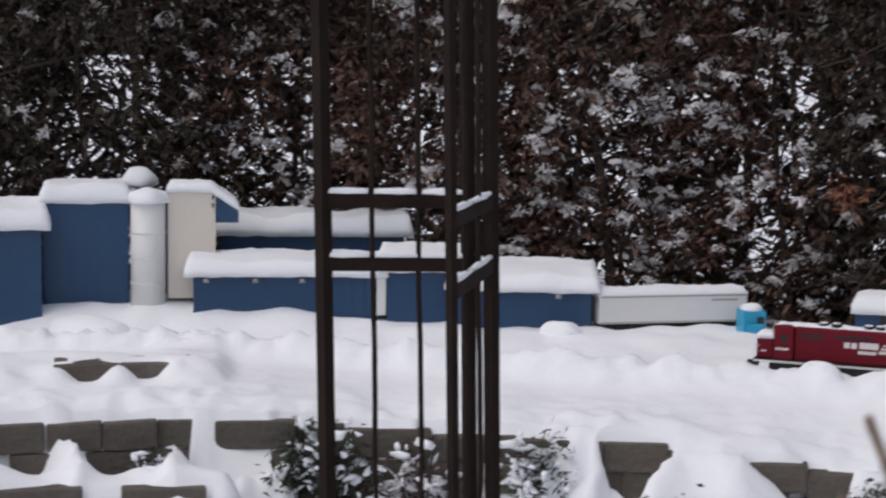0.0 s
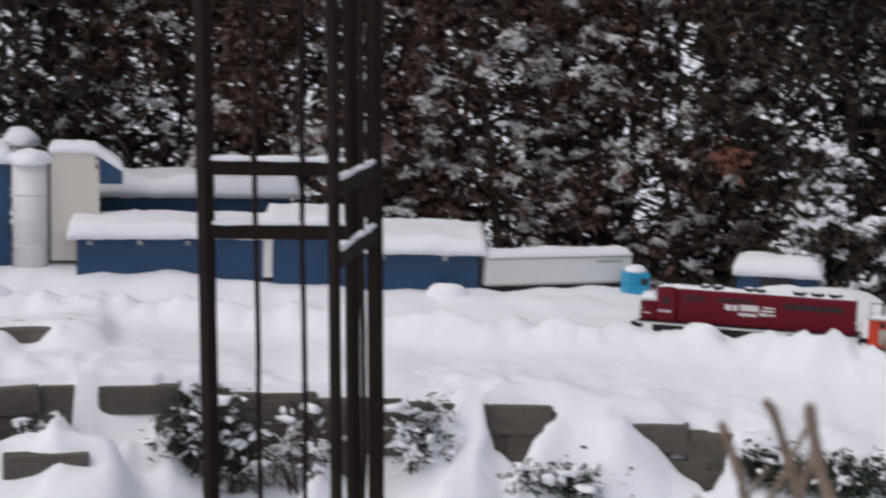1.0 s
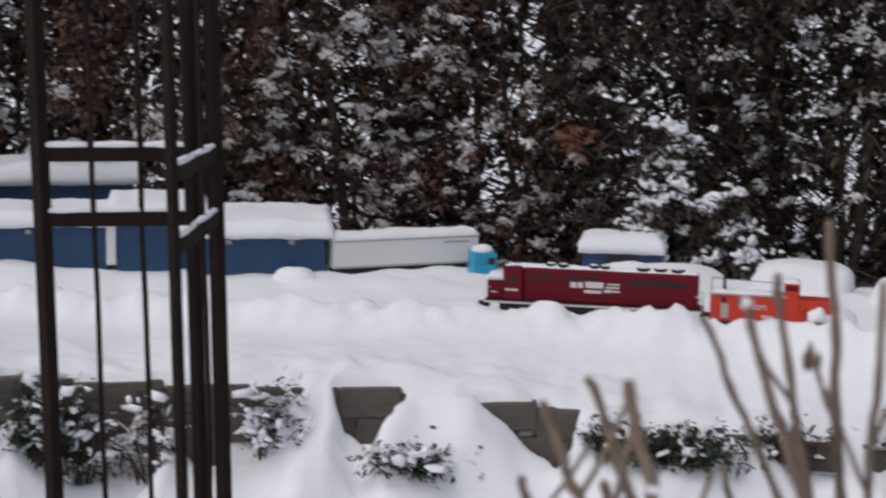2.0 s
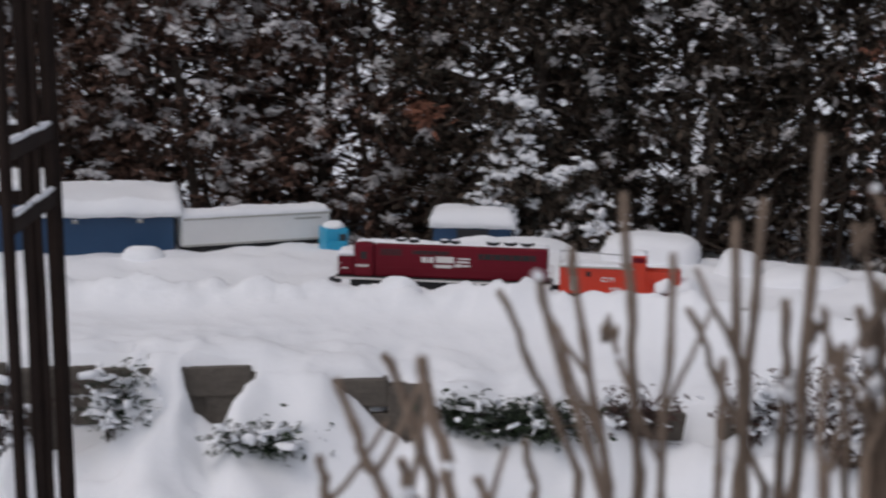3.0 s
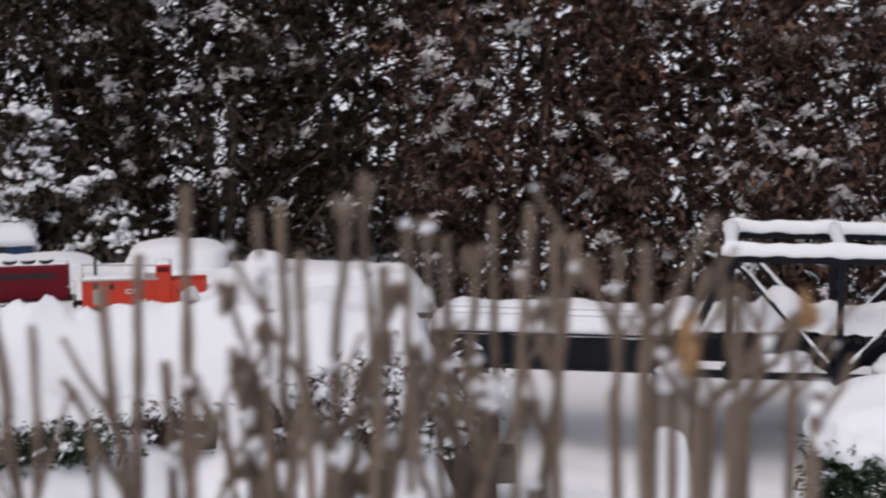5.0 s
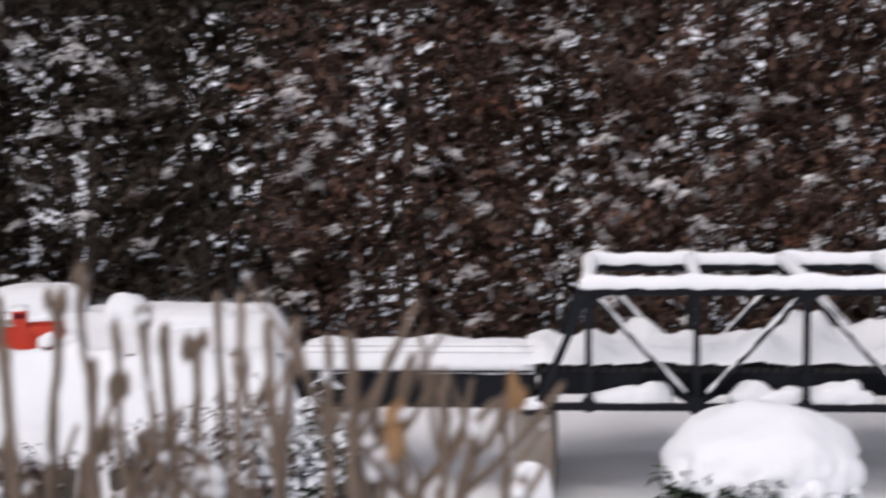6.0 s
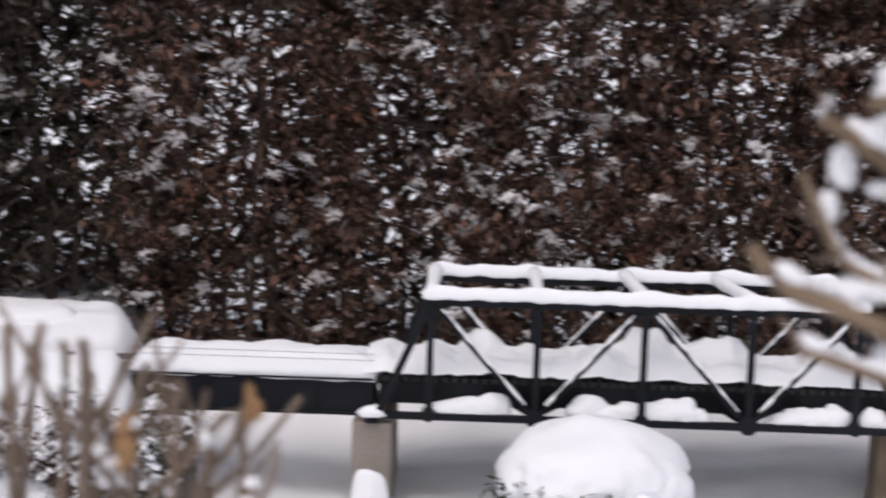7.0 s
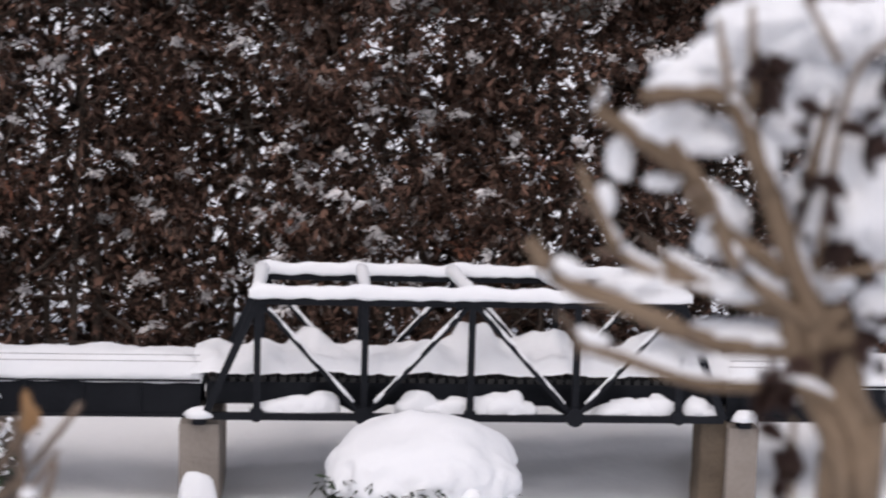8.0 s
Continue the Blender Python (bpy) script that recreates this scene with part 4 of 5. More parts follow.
def stone_wall():
    wall = thing("stone_retaining_wall", polar(-40, 5.0, -0.3), 0, "low dry-stacked brown stone retaining wall showing through snow", "wall", kind="structure")
    meshes = [stone_mesh(k, 0.20, 0.14, 0.086) for k in range(12)]
    rng = random.Random(5)
    for course in range(4):
        az = -66.0 + (course % 2) * 1.1
        while az < -15.5:
            zt = float(np.interp(az, AZ_W, ZT_W))
            wide = rng.uniform(0.75, 1.35)
            a = az + wide * 1.12
            p = polar(a, r_wall(a) - 0.066 + rng.uniform(-0.012, 0.012) + course * 0.006, zt - 0.105 - 0.086 * course)
            ob = new("stone", meshes[rng.randrange(8)])
            ob.parent = wall
            ob.matrix_world = wall.matrix_world
            ob.matrix_parent_inverse = Matrix.Identity(4)
            ob.matrix_basis = wall.matrix_world.inverted() @ (Matrix.Translation(p) @ Matrix.Rotation(-radians(a) + rng.uniform(-0.06, 0.06), 4, "Z") @ Matrix.Diagonal((wide * 0.98, 1, 1, 1)))
            az += wide * 2.28
    return wall


stone_wall()


# ---- shrubs along the bed ----
def shrub(az, r, w, h, n, leaf, label, seed, material=None, name="evergreen_shrub", snow=0.5, z=None, big=1.0):
    rng = np.random.default_rng(seed)
    rr = random.Random(seed)
    z = snow_height(az, r) - 0.02 if z is None else z
    t = thing(name, polar(az, r, z), -radians(az), label, "shrub", "garden shrubs")
    bm = bmesh.new()
    tips = []
    for k in range(max(14, n // 22)):
        e = Vector((rr.gauss(0, 0.42) * w, rr.gauss(-0.05, 0.25) * w, h * rr.uniform(0.25, 1.0)))
        e.x, e.y = max(-w, min(w, e.x)), max(-0.5 * w, min(0.4 * w, e.y))
        mid = e * 0.5 + Vector((rr.uniform(-1, 1), rr.uniform(-1, 1), 0.5)) * 0.02
        limb(bm, [Vector((e.x * 0.2, 0, -0.05)), mid, e], [0.004, 0.003, 0.0015], 4)
        tips += [e, mid, mid.lerp(e, 0.5)]
    part("branch", bm, BARK, t)
    tp = np.array([p[:] for p in tips])
    pl = tp[rng.integers(0, len(tp), n)] + rng.normal(0, 1, (n, 3)) * (0.030, 0.025, 0.022)
    v, f = sprays(rng, pl, leaf, 0.4)
    array_part("foliage", v, f, material or GREEN, t, kind="stuff")
    m = int(n * snow * 0.32)
    pl = tp[rng.integers(0, len(tp), m)] + rng.normal(0, 1, (m, 3)) * (0.03, 0.025, 0.015) + (0, -0.012, 0.014)
    sz = np.stack([rng.gamma(1.6, 0.0075, m) + 0.003, rng.gamma(1.6, 0.006, m) + 0.003, rng.gamma(1.6, 0.004, m) + 0.002], -1) * big
    v, f = scatter(rng, ICO_V, ICO_F, pl, sz, 0.5, 0.5)
    array_part("snow_clump", v, f, SNOW, t, kind="stuff", smoothed=True)
    return t


shrub(-51.9, 4.82, 0.11, 0.26, 620, 0.022, "dark green leafy shrub against the stone wall, partly snowed in", 21)
shrub(-50.4, 4.86, 0.10, 0.36, 260, 0.020, "sparse dark twiggy shrub with snow on its leaves", 22)
shrub(-47.8, 4.86, 0.22, 0.26, 300, 0.020, "sparse brown-green shrub hanging over the wall, snow-dusted", 23, PLUM)
shrub(-44.0, 4.84, 0.14, 0.24, 300, 0.018, "snow-dusted fine-leaved shrub against the wall", 24, GREEN, snow=0.8)
shrub(-57.0, 4.86, 0.06, 0.10, 240, 0.018, "small grey-green tuft in front of the stones", 25)
shrub(-38.7, 4.70, 0.17, 0.045, 700, 0.020, "low flat grey-green juniper dusted with snow", 26, GREEN, "juniper", 0.3)
shrub(-31.9, 4.76, 0.10, 0.07, 700, 0.020, "dark leafy plant peeping out of the snow", 27, snow=0.10)
shrub(-29.3, 4.74, 0.19, 0.07, 1300, 0.022, "dark green low shrub peeping out of the snow", 28, snow=0.10)
shrub(-25.6, 4.84, 0.14, 0.13, 420, 0.020, "dark twiggy plant at the foot of the wall", 29, PLUM, snow=0.25)
shrub(-21.4, 4.80, 0.15, 0.22, 360, 0.020, "purple-brown shrub weighed down with snow", 30, PLUM, snow=1.0)
shrub(-18.4, 4.76, 0.22, 0.34, 620, 0.022, "brown-leaved shrub beside the bridge end, heavy with snow", 31, PLUM, snow=1.2)
shrub(-16.0, 4.80, 0.15, 0.36, 460, 0.022, "dark shrub at the end of the snow bank, heavy with snow", 32, GREEN, snow=1.2)


def buried_shrub():
    z = -0.5
    t = thing("buried_shrub", polar(-0.15, 4.62, z), 0, "round shrub buried under a dome of snow", "shrub")
    bm = bmesh.new()
    lump(bm, (0, 0, 0.355), 0.275, 0.245, 0.165, 9, 0.10, 5, 0.3, 0.10, 0.95)
    for v in bm.verts:
        rim = 1 - smooth((v.co.z - 0.38) / 0.09)
        v.co += Vector((noise.noise(v.co * 26), noise.noise(v.co * 26 + Vector((9, 0, 0))), 0.8 * noise.noise(v.co * 24 + Vector((0, 9, 0))))) * (0.005 + 0.016 * rim)
        v.co.z += 0.012 * noise.noise(v.co * 9) + 0.022 * math.exp(-((v.co.x + 0.05) ** 2 + v.co.y ** 2) / 0.004)
    part("snow_dome", bm, SNOW, t, smooth=True)
    rng = np.random.default_rng(44)
    n = 1500
    a = rng.uniform(0, 2 * np.pi, n)
    rad = np.sqrt(rng.uniform(0.3, 1, n)) * 0.255
    pl = np.stack([np.cos(a) * rad, np.sin(a) * rad, rng.uniform(0.0, 0.33, n)], -1)
    n = 700
    a = rng.uniform(math.radians(196), math.radians(285), n)
    rim = np.stack([np.cos(a) * rng.uniform(0.22, 0.30, n), np.sin(a) * rng.uniform(0.20, 0.265, n), rng.uniform(0.10, 0.385, n)], -1)
    v, f = sprays(rng, np.concatenate([pl, rim]), 0.03, 0.3)
    array_part("foliage", v, f, GREEN, t, kind="stuff")
    m = 40
    a = rng.uniform(0, 2 * np.pi, m)
    pl = np.stack([np.cos(a) * 0.25, np.sin(a) * 0.22, rng.uniform(0.15, 0.36, m)], -1)
    sz = rng.uniform(0.015, 0.05, (m, 3)) * (1, 1, 0.7)
    v, f = scatter(rng, ICO_V, ICO_F, pl, sz, 0.3, 0.2)
    array_part("snow_clump", v, f, SNOW, t, kind="stuff", smoothed=True)


buried_shrub()

# ---- bare stems close by ----


def stem_clump(name, az0, r0, stems, low, label, seed, thick=0.0030, twig=0.4, heads=0.3, snow=0.3, spread=0.05, dry=0.08):
    """A pruned shrub: stems rise from one foot, pass the height low at one azimuth and end at the azimuth and height given."""
    rr = random.Random(seed)
    foot = polar(az0, r0, -0.55)
    t = thing(name, foot, 0, label, "shrub", "bare shrubs")
    for az, z, az_low in stems:
        r = r0 + rr.uniform(-spread, spread)
        tip, mid = polar(az, r, z) - foot, polar(az_low, r, low) - foot
        if tip.z < mid.z + 0.03:
            mid.z = tip.z - 0.03
        start = Vector((mid.x * 0.35 + rr.uniform(-0.03, 0.03), mid.y * 0.35 + rr.uniform(-0.03, 0.03), 0.0))
        pts = [start.lerp(mid, q) + Vector((0.02 * math.sin(3 * q), 0, 0)) * (1 - q) for q in np.linspace(0, 0.93, 8)]
        n = 13
        wig = Vector((0, 0, 0))
        for k in range(n + 1):
            q = k / n
            if k % 3 == 1:
                wig = Vector((rr.uniform(-1, 1), rr.uniform(-1, 1), 0)) * 0.0013
            pts.append(mid.lerp(tip, q) + wig)
        k0 = thick * rr.uniform(0.7, 1.2)
        m = len(pts)
        bm = bmesh.new()
        limb(bm, pts, [k0 * (1.2 - 0.4 * k / m) * (1.22 if k % 4 == 0 else 1) for k in range(m)], 8, 0.08, rr)
        stem = part("stem", bm, STEM, t, smooth=True)
        ends = [(pts[-1], k0)]
        for b in range(3):
            if rr.random() < twig:
                i = rr.randrange(9, m - 3)
                d = Vector((rr.choice((-1, 1)) * rr.uniform(0.25, 0.8), rr.uniform(-0.4, 0.4), rr.uniform(0.6, 1.2))).normalized() * rr.uniform(0.018, 0.06)
                side = [pts[i] + d * q + Vector((rr.uniform(-1, 1) * 0.0015, 0, 0.010 * q * q)) for q in (0, 0.3, 0.6, 1)]
                bm = bmesh.new()
                limb(bm, side, [k0 * 0.75, k0 * 0.62, k0 * 0.55, k0 * 0.5], 7, 0.1, rr)
                part("twig", bm, STEM, stem, smooth=True)
                ends.append((side[-1], k0 * 0.6))
        for end, k1 in ends:
            headed = rr.random() < heads
            if headed:
                bm = bmesh.new()
                for q in range(5):
                    e = end + Vector((rr.uniform(-1, 1), rr.uniform(-1, 1), rr.uniform(-1.6, 0.8))) * 0.0035
                    lump(bm, e, 0.0014 + k1 * 0.35, 0.0014 + k1 * 0.35, rr.uniform(0.004, 0.007), rr.uniform(0, 50), 0.7, 2, rr.uniform(0, 3), 0.9)
                part("dry_flower_head", bm, DRY if rr.random() < dry else STEM, stem, "withered tan flower head", True)
            if rr.random() < snow:
                bm = bmesh.new()
                w = 0.0023 if headed else k1 * 0.95
                for q in range(3):
                    lump(bm, end + Vector((rr.uniform(-1, 1), rr.uniform(-1, 1), 0.8 + rr.uniform(0, 0.6))) * w * 0.6, w * rr.uniform(0.7, 1.1), w, w * rr.uniform(0.7, 1.3), rr.uniform(0, 50), 0.7, 2, 0, 0.7)
                part("snow_cap", bm, SNOW, stem, "small cap of snow", True)
        for i in range(8, m - 2):
            if rr.random() < snow * 0.16:
                bm = bmesh.new()
                w = rr.uniform(0.002, 0.005)
                for q in range(4):
                    o = Vector((rr.uniform(-1, 1), rr.uniform(-1, 1), rr.uniform(-1.5, 1.5))) * w * 0.7
                    lump(bm, pts[i] + o, w * rr.uniform(0.5, 1.0), w * rr.uniform(0.5, 1.0), w * rr.uniform(0.5, 1.1), rr.uniform(0, 50), 0.6, 2, 0, 0.8)
                part("snow_clump", bm, SNOW, stem, "small clump of snow", True)
    return t


FIRST = [(-40.6, 0.901, -38.8), (-37.8, 0.915, -36.5), (-34.8, 0.935, -31.9), (-33.9, 0.953, -31.4), (-32.6, 0.961, -31.0), (-30.7, 0.985, -29.8), (-29.3, 0.964, -29.4), (-27.1, 0.978, -26.5), (-27.6, 0.918, -27.5), (-26.0, 0.984, -26.4), (-25.2, 0.938, -25.2), (-24.4, 1.02, -24.8), (-23.5, 0.922, -23.0), (-40.9, 0.853, -40.5), (-38.2, 0.855, -37.6), (-35.7, 0.852, -34.8), (-33.7, 0.853, -33.3), (-28.5, 0.93, -25.6), (-38.7, 0.905, -37.0)]
SECOND = [(-22.2, 1.016, -21.9), (-21.6, 1.012, -21.4), (-21.0, 1.001, -20.7), (-19.5, 1.014, -20.3), (-18.9, 1.020, -18.6), (-18.3, 0.994, -18.7), (-17.6, 1.010, -17.4), (-16.9, 1.003, -16.4), (-16.3, 1.0, -16.0), (-15.4, 0.99, -15.5), (-14.7, 1.009, -14.8), (-13.7, 1.018, -14.2), (-12.9, 1.005, -12.7), (-12.2, 1.0, -13.2), (-22.4, 0.935, -21.8), (-20.0, 0.948, -20.0)]
THIRD = [(-10.9, 1.002, -11.0), (-10.1, 1.006, -10.0), (-8.0, 0.997, -9.8), (-7.0, 0.989, -7.3), (-5.5, 0.978, -8.0), (-5.3, 0.966, -5.4), (-4.7, 0.95, -4.8), (-8.7, 0.962, -8.4), (-6.4, 0.955, -6.9), (-9.4, 0.975, -9.2)]
rr = random.Random(77)
short = [(a, rr.uniform(0.88, 0.955), a + rr.uniform(-0.9, 0.9)) for a in [rr.uniform(-24.8, -13.0) for k in range(15)]]
stem_clump("bare_shrub", -32.0, 0.83, FIRST, 0.84, "pruned bare shrub with knotty grey-brown upright stems", 3, 0.0027, twig=0.3, heads=0.12, snow=0.12)
stem_clump("bare_shrub", -18.0, 0.78, SECOND + short, 0.88, "dense pruned shrub of grey-brown stems with snow caps and dry heads", 4, 0.0025, twig=0.3, heads=0.4, snow=0.28, spread=0.035)
stem_clump("bare_shrub", -8.0, 0.74, THIRD, 0.94, "small forked shrub with snow caps and rusty withered heads", 5, 0.0025, twig=0.5, heads=0.25, snow=0.25, spread=0.02, dry=0.6)


def snowy_bush():
    """The bush beside the camera: thick stems fan out from one trunk, bowed under cushions of snow."""
    rr = random.Random(9)
    base = Vector((0.145, 1.07, 0.982))
    foot = Vector((0.17, 1.08, -0.55))
    t = thing("snowy_bush", foot, 0, "tan-stemmed bush bowed under cushions of snow, with withered leaves", "shrub")

    def at(u, v, y=0.0):
        """Across and up in millimetres from the crown's base."""
        return base + Vector((u * 0.00104, y, v * 0.00104 + u * 0.00004)) - foot

    def cushion(where, w, h, parent, n=7):
        bm = bmesh.new()
        for k in range(n):
            a = rr.uniform(0, 6.28)
            f = rr.uniform(0.15, 0.62)
            o = Vector((math.cos(a) * w * f, rr.uniform(-0.5, 0.5) * w * 0.6, math.sin(a) * h * f))
            lump(bm, where + o, w * rr.uniform(0.45, 0.7), w * rr.uniform(0.4, 0.6), h * rr.uniform(0.45, 0.7), rr.uniform(0, 60), 0.55, 3, rr.uniform(0, 3), 0.75)
        part("snow_cushion", bm, SNOW, parent, "soft cushion of snow", True)

    def leaf(where, size, parent, material):
        bm = bmesh.new()
        d = Vector((rr.uniform(-1, 1), rr.uniform(-1, 0.2), rr.uniform(-1.6, 0.2))).normalized() * size
        u = d.orthogonal().normalized() * size * 0.32
        n = d.cross(u).normalized() * size * 0.25
        rows = [[bm.verts.new(where + d * q + u * w * e + n * (w * w * 0.9 + 0.8 * q * q)) for e, w in ((-1, k), (0, 0), (1, k))] for q, k in ((0, 0.15), (0.25, 0.8), (0.55, 1.0), (0.8, 0.6), (1, 0.08))]
        for a, b in zip(rows, rows[1:]):
            for c in (0, 1):
                bm.faces.new((a[c], a[c + 1], b[c + 1], b[c]))
        bmesh.ops.solidify(bm, geom=bm.faces[:], thickness=0.0006)
        part("withered_leaf", bm, material, parent, "curled brown leaf", True)

    def stalk(pts, r0, r1):
        """A knotty stem through the points, rounded at its bends."""
        fine = []
        for i in range(len(pts) - 1):
            p0, p1, p2, p3 = pts[max(i - 1, 0)], pts[i], pts[i + 1], pts[min(i + 2, len(pts) - 1)]
            for q in np.linspace(0, 1, 7)[: 7 if i == len(pts) - 2 else 6]:
                fine.append(0.5 * (2 * p1 + (p2 - p0) * q + (2 * p0 - 5 * p1 + 4 * p2 - p3) * q * q + (3 * p1 - p0 - 3 * p2 + p3) * q ** 3))
        m = len(fine)
        bm = bmesh.new()
        limb(bm, fine, [(r0 + (r1 - r0) * k / m) * (1.2 if k % 6 == 3 else 1) for k in range(m)], 9, 0.08, rr)
        return part("stem", bm, TAN, t, smooth=True), fine

    for k in range(5):
        u = rr.uniform(-14, 4)
        stalk([Vector((rr.uniform(-0.05, 0.05), rr.uniform(-0.03, 0.03), 0)), at(u, -120), at(u * 0.6, 0, rr.uniform(-0.01, 0.01)), at(u - 10, 38), at(u - 16, 62)], 0.0050, 0.0036)
    stems = (
        ((-6, 40), (-20, 56), (-50, 66), (-68, 76), 3.0), ((-4, 30), (-16, 46), (-50, 50), (-81, 63), (-101, 71), (-112, 84), 3.3),
        ((-2, 20), (-20, 35), (-54, 38), (-78, 46), (-97, 53), 2.0), ((-16, 52), (-26, 73), (-36, 99), (-46, 125), (-50, 131), 3.8),
        ((-16, 56), (-30, 73), (-53, 89), (-64, 106), (-86, 122), (-92, 125), 3.0), ((-20, 56), (-46, 76), (-54, 96), (-69, 116), 2.4),
        ((-18, 50), (-26, 66), (-20, 116), (-15, 135), 2.2), ((-50, 66), (-78, 76), (-89, 92), (-96, 107), 1.8), ((-36, 99), (-50, 127), (-64, 131), (-79, 130), 2.6),
    )
    for *way, r in stems:
        y = rr.uniform(-0.018, 0.018)
        stem, fine = stalk([at(*p, y * (0.3 + 0.7 * i / len(way))) for i, p in enumerate(way)], r * 0.00112, r * 0.00085)
        for b in range(3):
            p = fine[rr.randrange(6, len(fine) - 1)]
            d = Vector((rr.uniform(-1, 0.5), rr.uniform(-1, 1), rr.uniform(-0.3, 1))) * 0.012
            bm = bmesh.new()
            limb(bm, [p, p + d * 0.5 + Vector((0, 0, 0.001)), p + d], [0.0012, 0.0010, 0.0007], 6)
            part("twig", bm, STEM, stem, smooth=True)
        # ragged strips of snow along the upper side
        k = 3
        while k < len(fine) - 4:
            run = rr.randrange(5, 11)
            bit = fine[k : k + run]
            if len(bit) > 3 and rr.random() < 0.75:
                bm = bmesh.new()
                fat = r * 0.00105 * rr.uniform(0.75, 1.35)
                ridge = [p + Vector((0, 0.001, r * 0.0009 + fat * 0.55 + 0.0008 * noise.noise(p * 300))) for p in bit]
                limb(bm, ridge, [fat * (0.35 + 0.65 * math.sin(math.pi * (q + 0.5) / len(bit))) * (1 + 0.5 * noise.noise(p * 160)) for q, p in enumerate(bit)], 9, 0.12, rr)
                part("snow_strip", bm, SNOW, stem, "ragged strip of snow", True)
            k += run + rr.randrange(0, 4)
    for way in (((7, 78), (-20, 74)), ((-20, 73), (-13, 135), (7, 150)), ((-16, 20), (-12, 10), (-3, -40)), ((-25, -60), (-26, 28)), ((-53, 132), (-56, 154)), ((-18, 140), (-30, 160)), ((-44, 128), (-47, 158))):
        stalk([at(*p, rr.uniform(-0.02, 0.0)) for p in way], 0.0013, 0.0010)
    for u, v, w, h in ((-41, 150, 16, 12), (-13, 149, 16, 11), (5, 155, 11, 10), (-59, 135, 14, 7), (-64, 117, 16, 7), (-8, 96, 19, 21), (-48, 86, 9, 11), (-2, 130, 12, 10), (-30, 120, 7, 7), (-73, 69, 13, 5), (-36, 67, 18, 4), (-26, 74, 5, 5), (-40, 52, 16, 4), (-5, 16, 9, 12), (-87, 96, 3, 5), (-83, 110, 4, 7), (-69, 102, 6, 3), (-5, 43, 8, 10), (14, 120, 16, 26), (18, 75, 15, 26), (6, 100, 16, 20), (20, 30, 12, 16), (-22, 132, 9, 8), (-52, 142, 10, 8), (-14, 66, 9, 5), (2, 58, 9, 9), (-24, 32, 9, 3), (-62, 46, 10, 3)):
        cushion(at(u, v, 0.012), w * 0.00115, h * 0.00115, t, 9)
    for u, v, w, h in ((-41, 137, 7, 8), (-23, 114, 7, 16), (-5, 53, 10, 8), (-28, 43, 10, 5), (2, 140, 5, 10), (-29, 16, 5, 8), (-3, 116, 5, 7), (16, 98, 8, 8), (-13, 84, 3, 2)):
        for k in range(4 + w // 2):
            leaf(at(u + rr.uniform(-0.7, 0.7) * w, v + rr.uniform(-1.0, 1.1) * h, rr.uniform(-0.016, 0.0)), rr.uniform(0.008, 0.015), t, PLUM)
    return t


snowy_bush()


# ---- slabs of the upper and lower edging ----
def slab(az0, az1, r, z, h, label):
    a, b = polar(az0, r, z), polar(az1, r, z)
    t = thing("edging_slab", a, math.atan2(b.y - a.y, b.x - a.x), label, "slab", "edging slabs")
    w = (b - a).length
    bm = boxed(0, w, 0, 0.16, 0, h, 0.006)
    part("stone", bm, STONE, t)
    return t


slab(-60.3, -55.6, 5.405, -0.012, 0.078, "grey-brown edging slab between layers of snow")
slab(-62.4, -59.6, 4.58, -0.19, 0.07, "low flat edging slab nearly covered with snow")
slab(-58.3, -55.4, 4.575, -0.20, 0.07, "low flat edging slab nearly covered with snow")


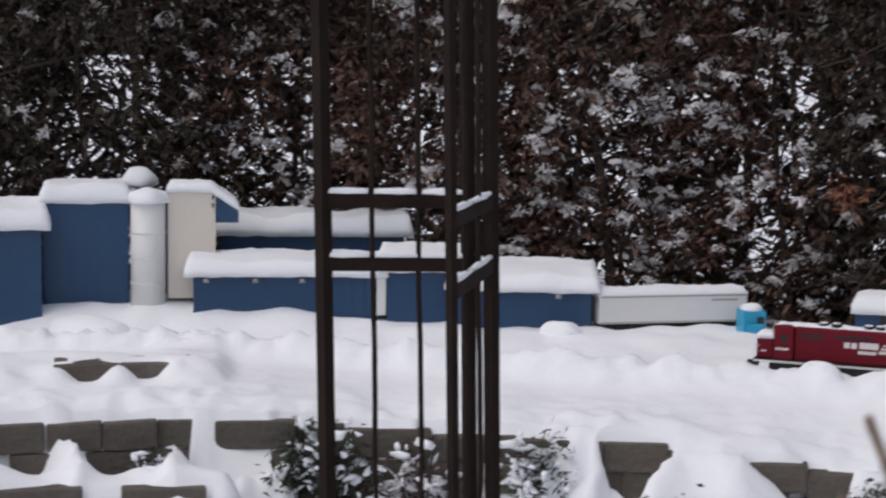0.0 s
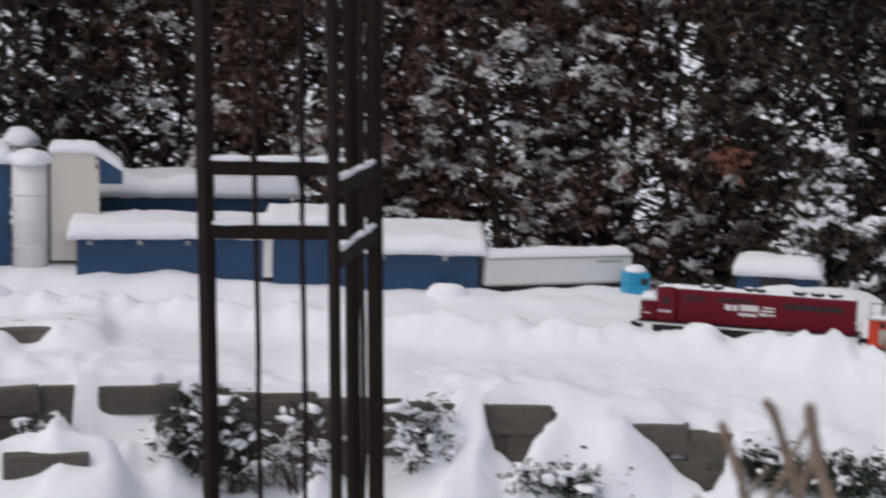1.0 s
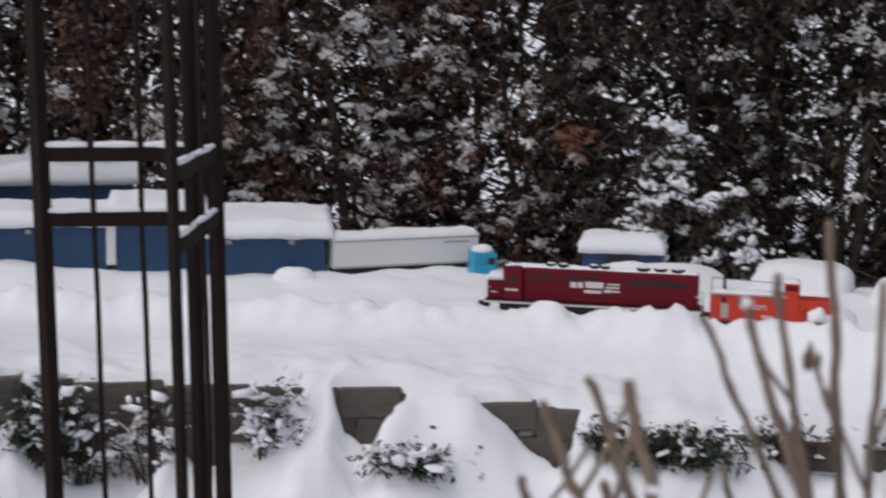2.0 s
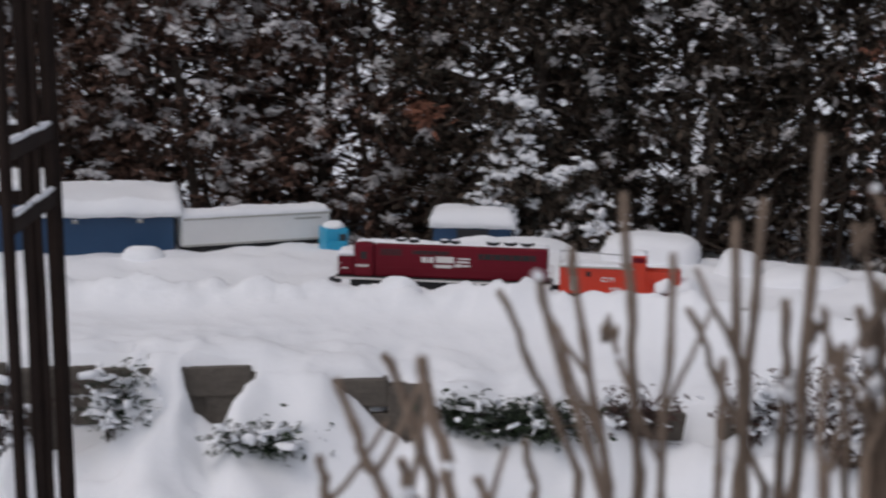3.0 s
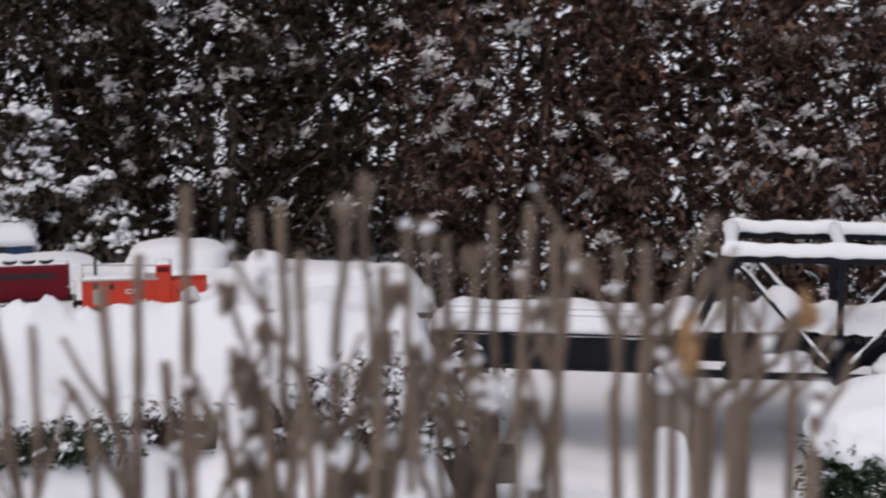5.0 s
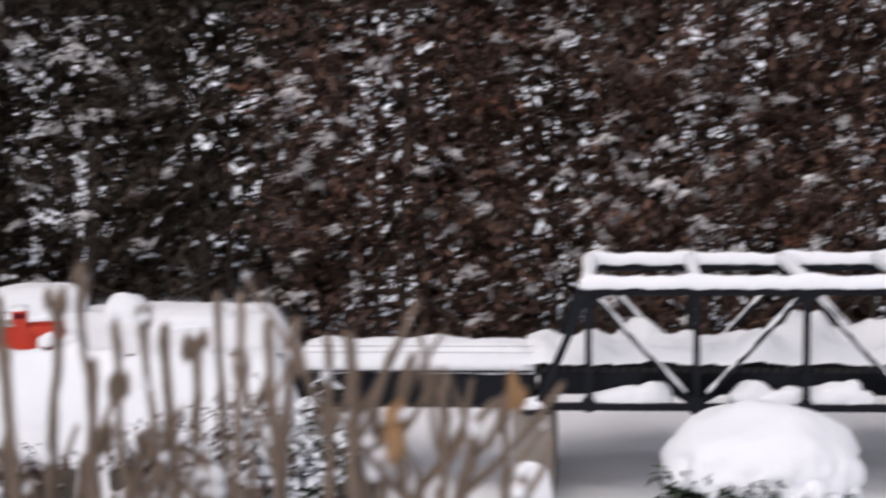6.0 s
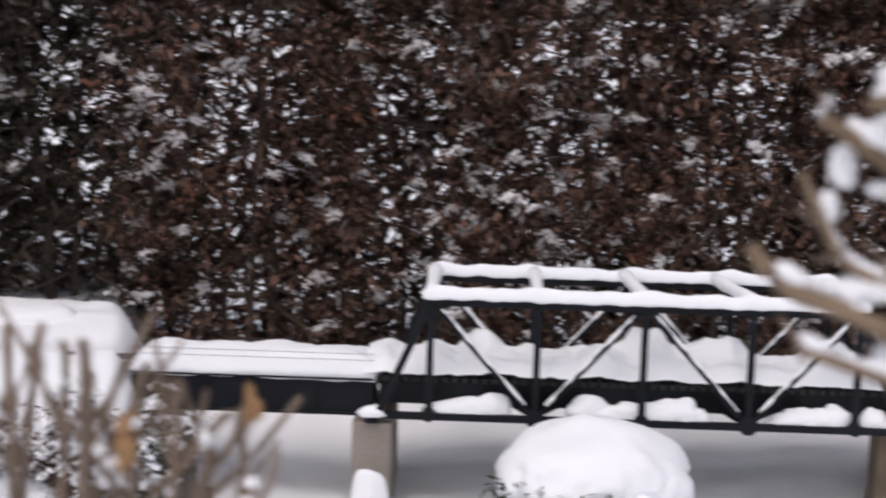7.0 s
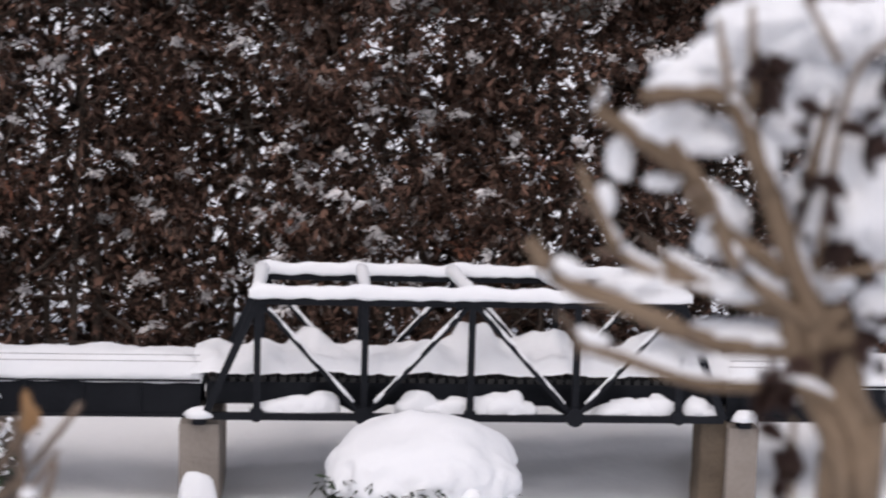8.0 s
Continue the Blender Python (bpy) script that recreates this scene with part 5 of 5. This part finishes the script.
# ---- young conifers and rusty leaves in front of the hedge ----
def young_conifer(az, r, z, h, boughs, snow, label, seed):
    """Dark boughs arch down from a thin trunk; snow lies along their backs."""
    rng, rr = np.random.default_rng(seed), random.Random(seed)
    t = thing("young_conifer", polar(az, r, z), -radians(az), label, "tree", "young conifers")
    bm = bmesh.new()
    limb(bm, [Vector((0.01 * math.sin(k), 0, h * k / 6)) for k in range(7)], [0.014 * (1 - 0.8 * k / 6) for k in range(7)], 7)
    part("trunk", bm, BARK, t, smooth=True)
    wood, fronds, white, whitesize = bmesh.new(), [], [], []
    for k in range(boughs):
        z0 = h * (0.25 + 0.75 * k / boughs)
        a = rr.uniform(-math.pi, 0.15)
        ln = (0.08 + 0.26 * (1 - z0 / h)) * rr.uniform(0.7, 1.25)
        d = Vector((math.cos(a) * ln, math.sin(a) * ln * 0.7, 0))
        pts = [Vector((0, 0, z0)) + d * q + Vector((0, 0, ln * (0.55 * q - 1.25 * q * q))) for q in np.linspace(0, 1, 8)]
        limb(wood, pts, [0.006 * (1 - 0.7 * q / 7) for q in range(8)], 5)
        for p in pts[1:]:
            fronds += [p + Vector((rr.gauss(0, 0.022), rr.gauss(0, 0.02), rr.gauss(-0.015, 0.018))) for q in range(26)]
            if rr.random() < snow:
                w = rr.uniform(0.6, 1.5)
                for q in range(8):
                    white.append(p + Vector((rr.gauss(0, 0.024), rr.gauss(-0.02, 0.012), rr.gauss(0.012, 0.010))))
                    whitesize.append((rr.uniform(0.010, 0.026) * w, rr.uniform(0.008, 0.018) * w, rr.uniform(0.006, 0.013) * w))
    part("bough", wood, BARK, t, "dark arching boughs", kind="stuff")
    v, f = sprays(rng, np.array([p[:] for p in fronds]), 0.040, 0.6)
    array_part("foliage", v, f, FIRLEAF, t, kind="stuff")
    v, f = scatter(rng, ICO_V, ICO_F, np.array([p[:] for p in white]), np.array(whitesize), 0.5, 0.45)
    array_part("snow_clump", v, f, SNOW, t, "snow along the boughs", "stuff", True)
    return t


young_conifer(-29.7, 6.72, -0.10, 0.72, 26, 0.62, "slim young conifer, its arching boughs loaded with snow", 51)
young_conifer(-27.6, 6.66, -0.12, 0.48, 18, 0.30, "low dark young conifer dusted with snow", 52)


def leaf_cluster(az, r, z, w, n, seed):
    rng = np.random.default_rng(seed)
    pl = rng.normal(0, 1, (n, 3)) * (w, 0.03, w * 0.6)
    v, f = sprays(rng, pl, 0.03, 0.5)
    ob = new("leaf_cluster", raw_mesh("leaf_cluster", v.tolist(), f.tolist(), RUSTLEAF))
    ob.location = polar(az, r, z)
    tagged(ob, "rust-orange dead leaves caught in the hedge", "leaves", "dead leaves", "stuff")


leaf_cluster(-33.1, 6.84, 0.55, 0.055, 90, 1)
for k, (az, z) in enumerate(((-14.5, 0.45), (-9, 0.75), (-3, 1.0), (-6, 0.3), (3, 0.55), (8, 0.9), (-18, 0.8), (-12, 1.0), (0.5, 0.2))):
    leaf_cluster(az, 6.74, z, 0.07, 16, 10 + k)
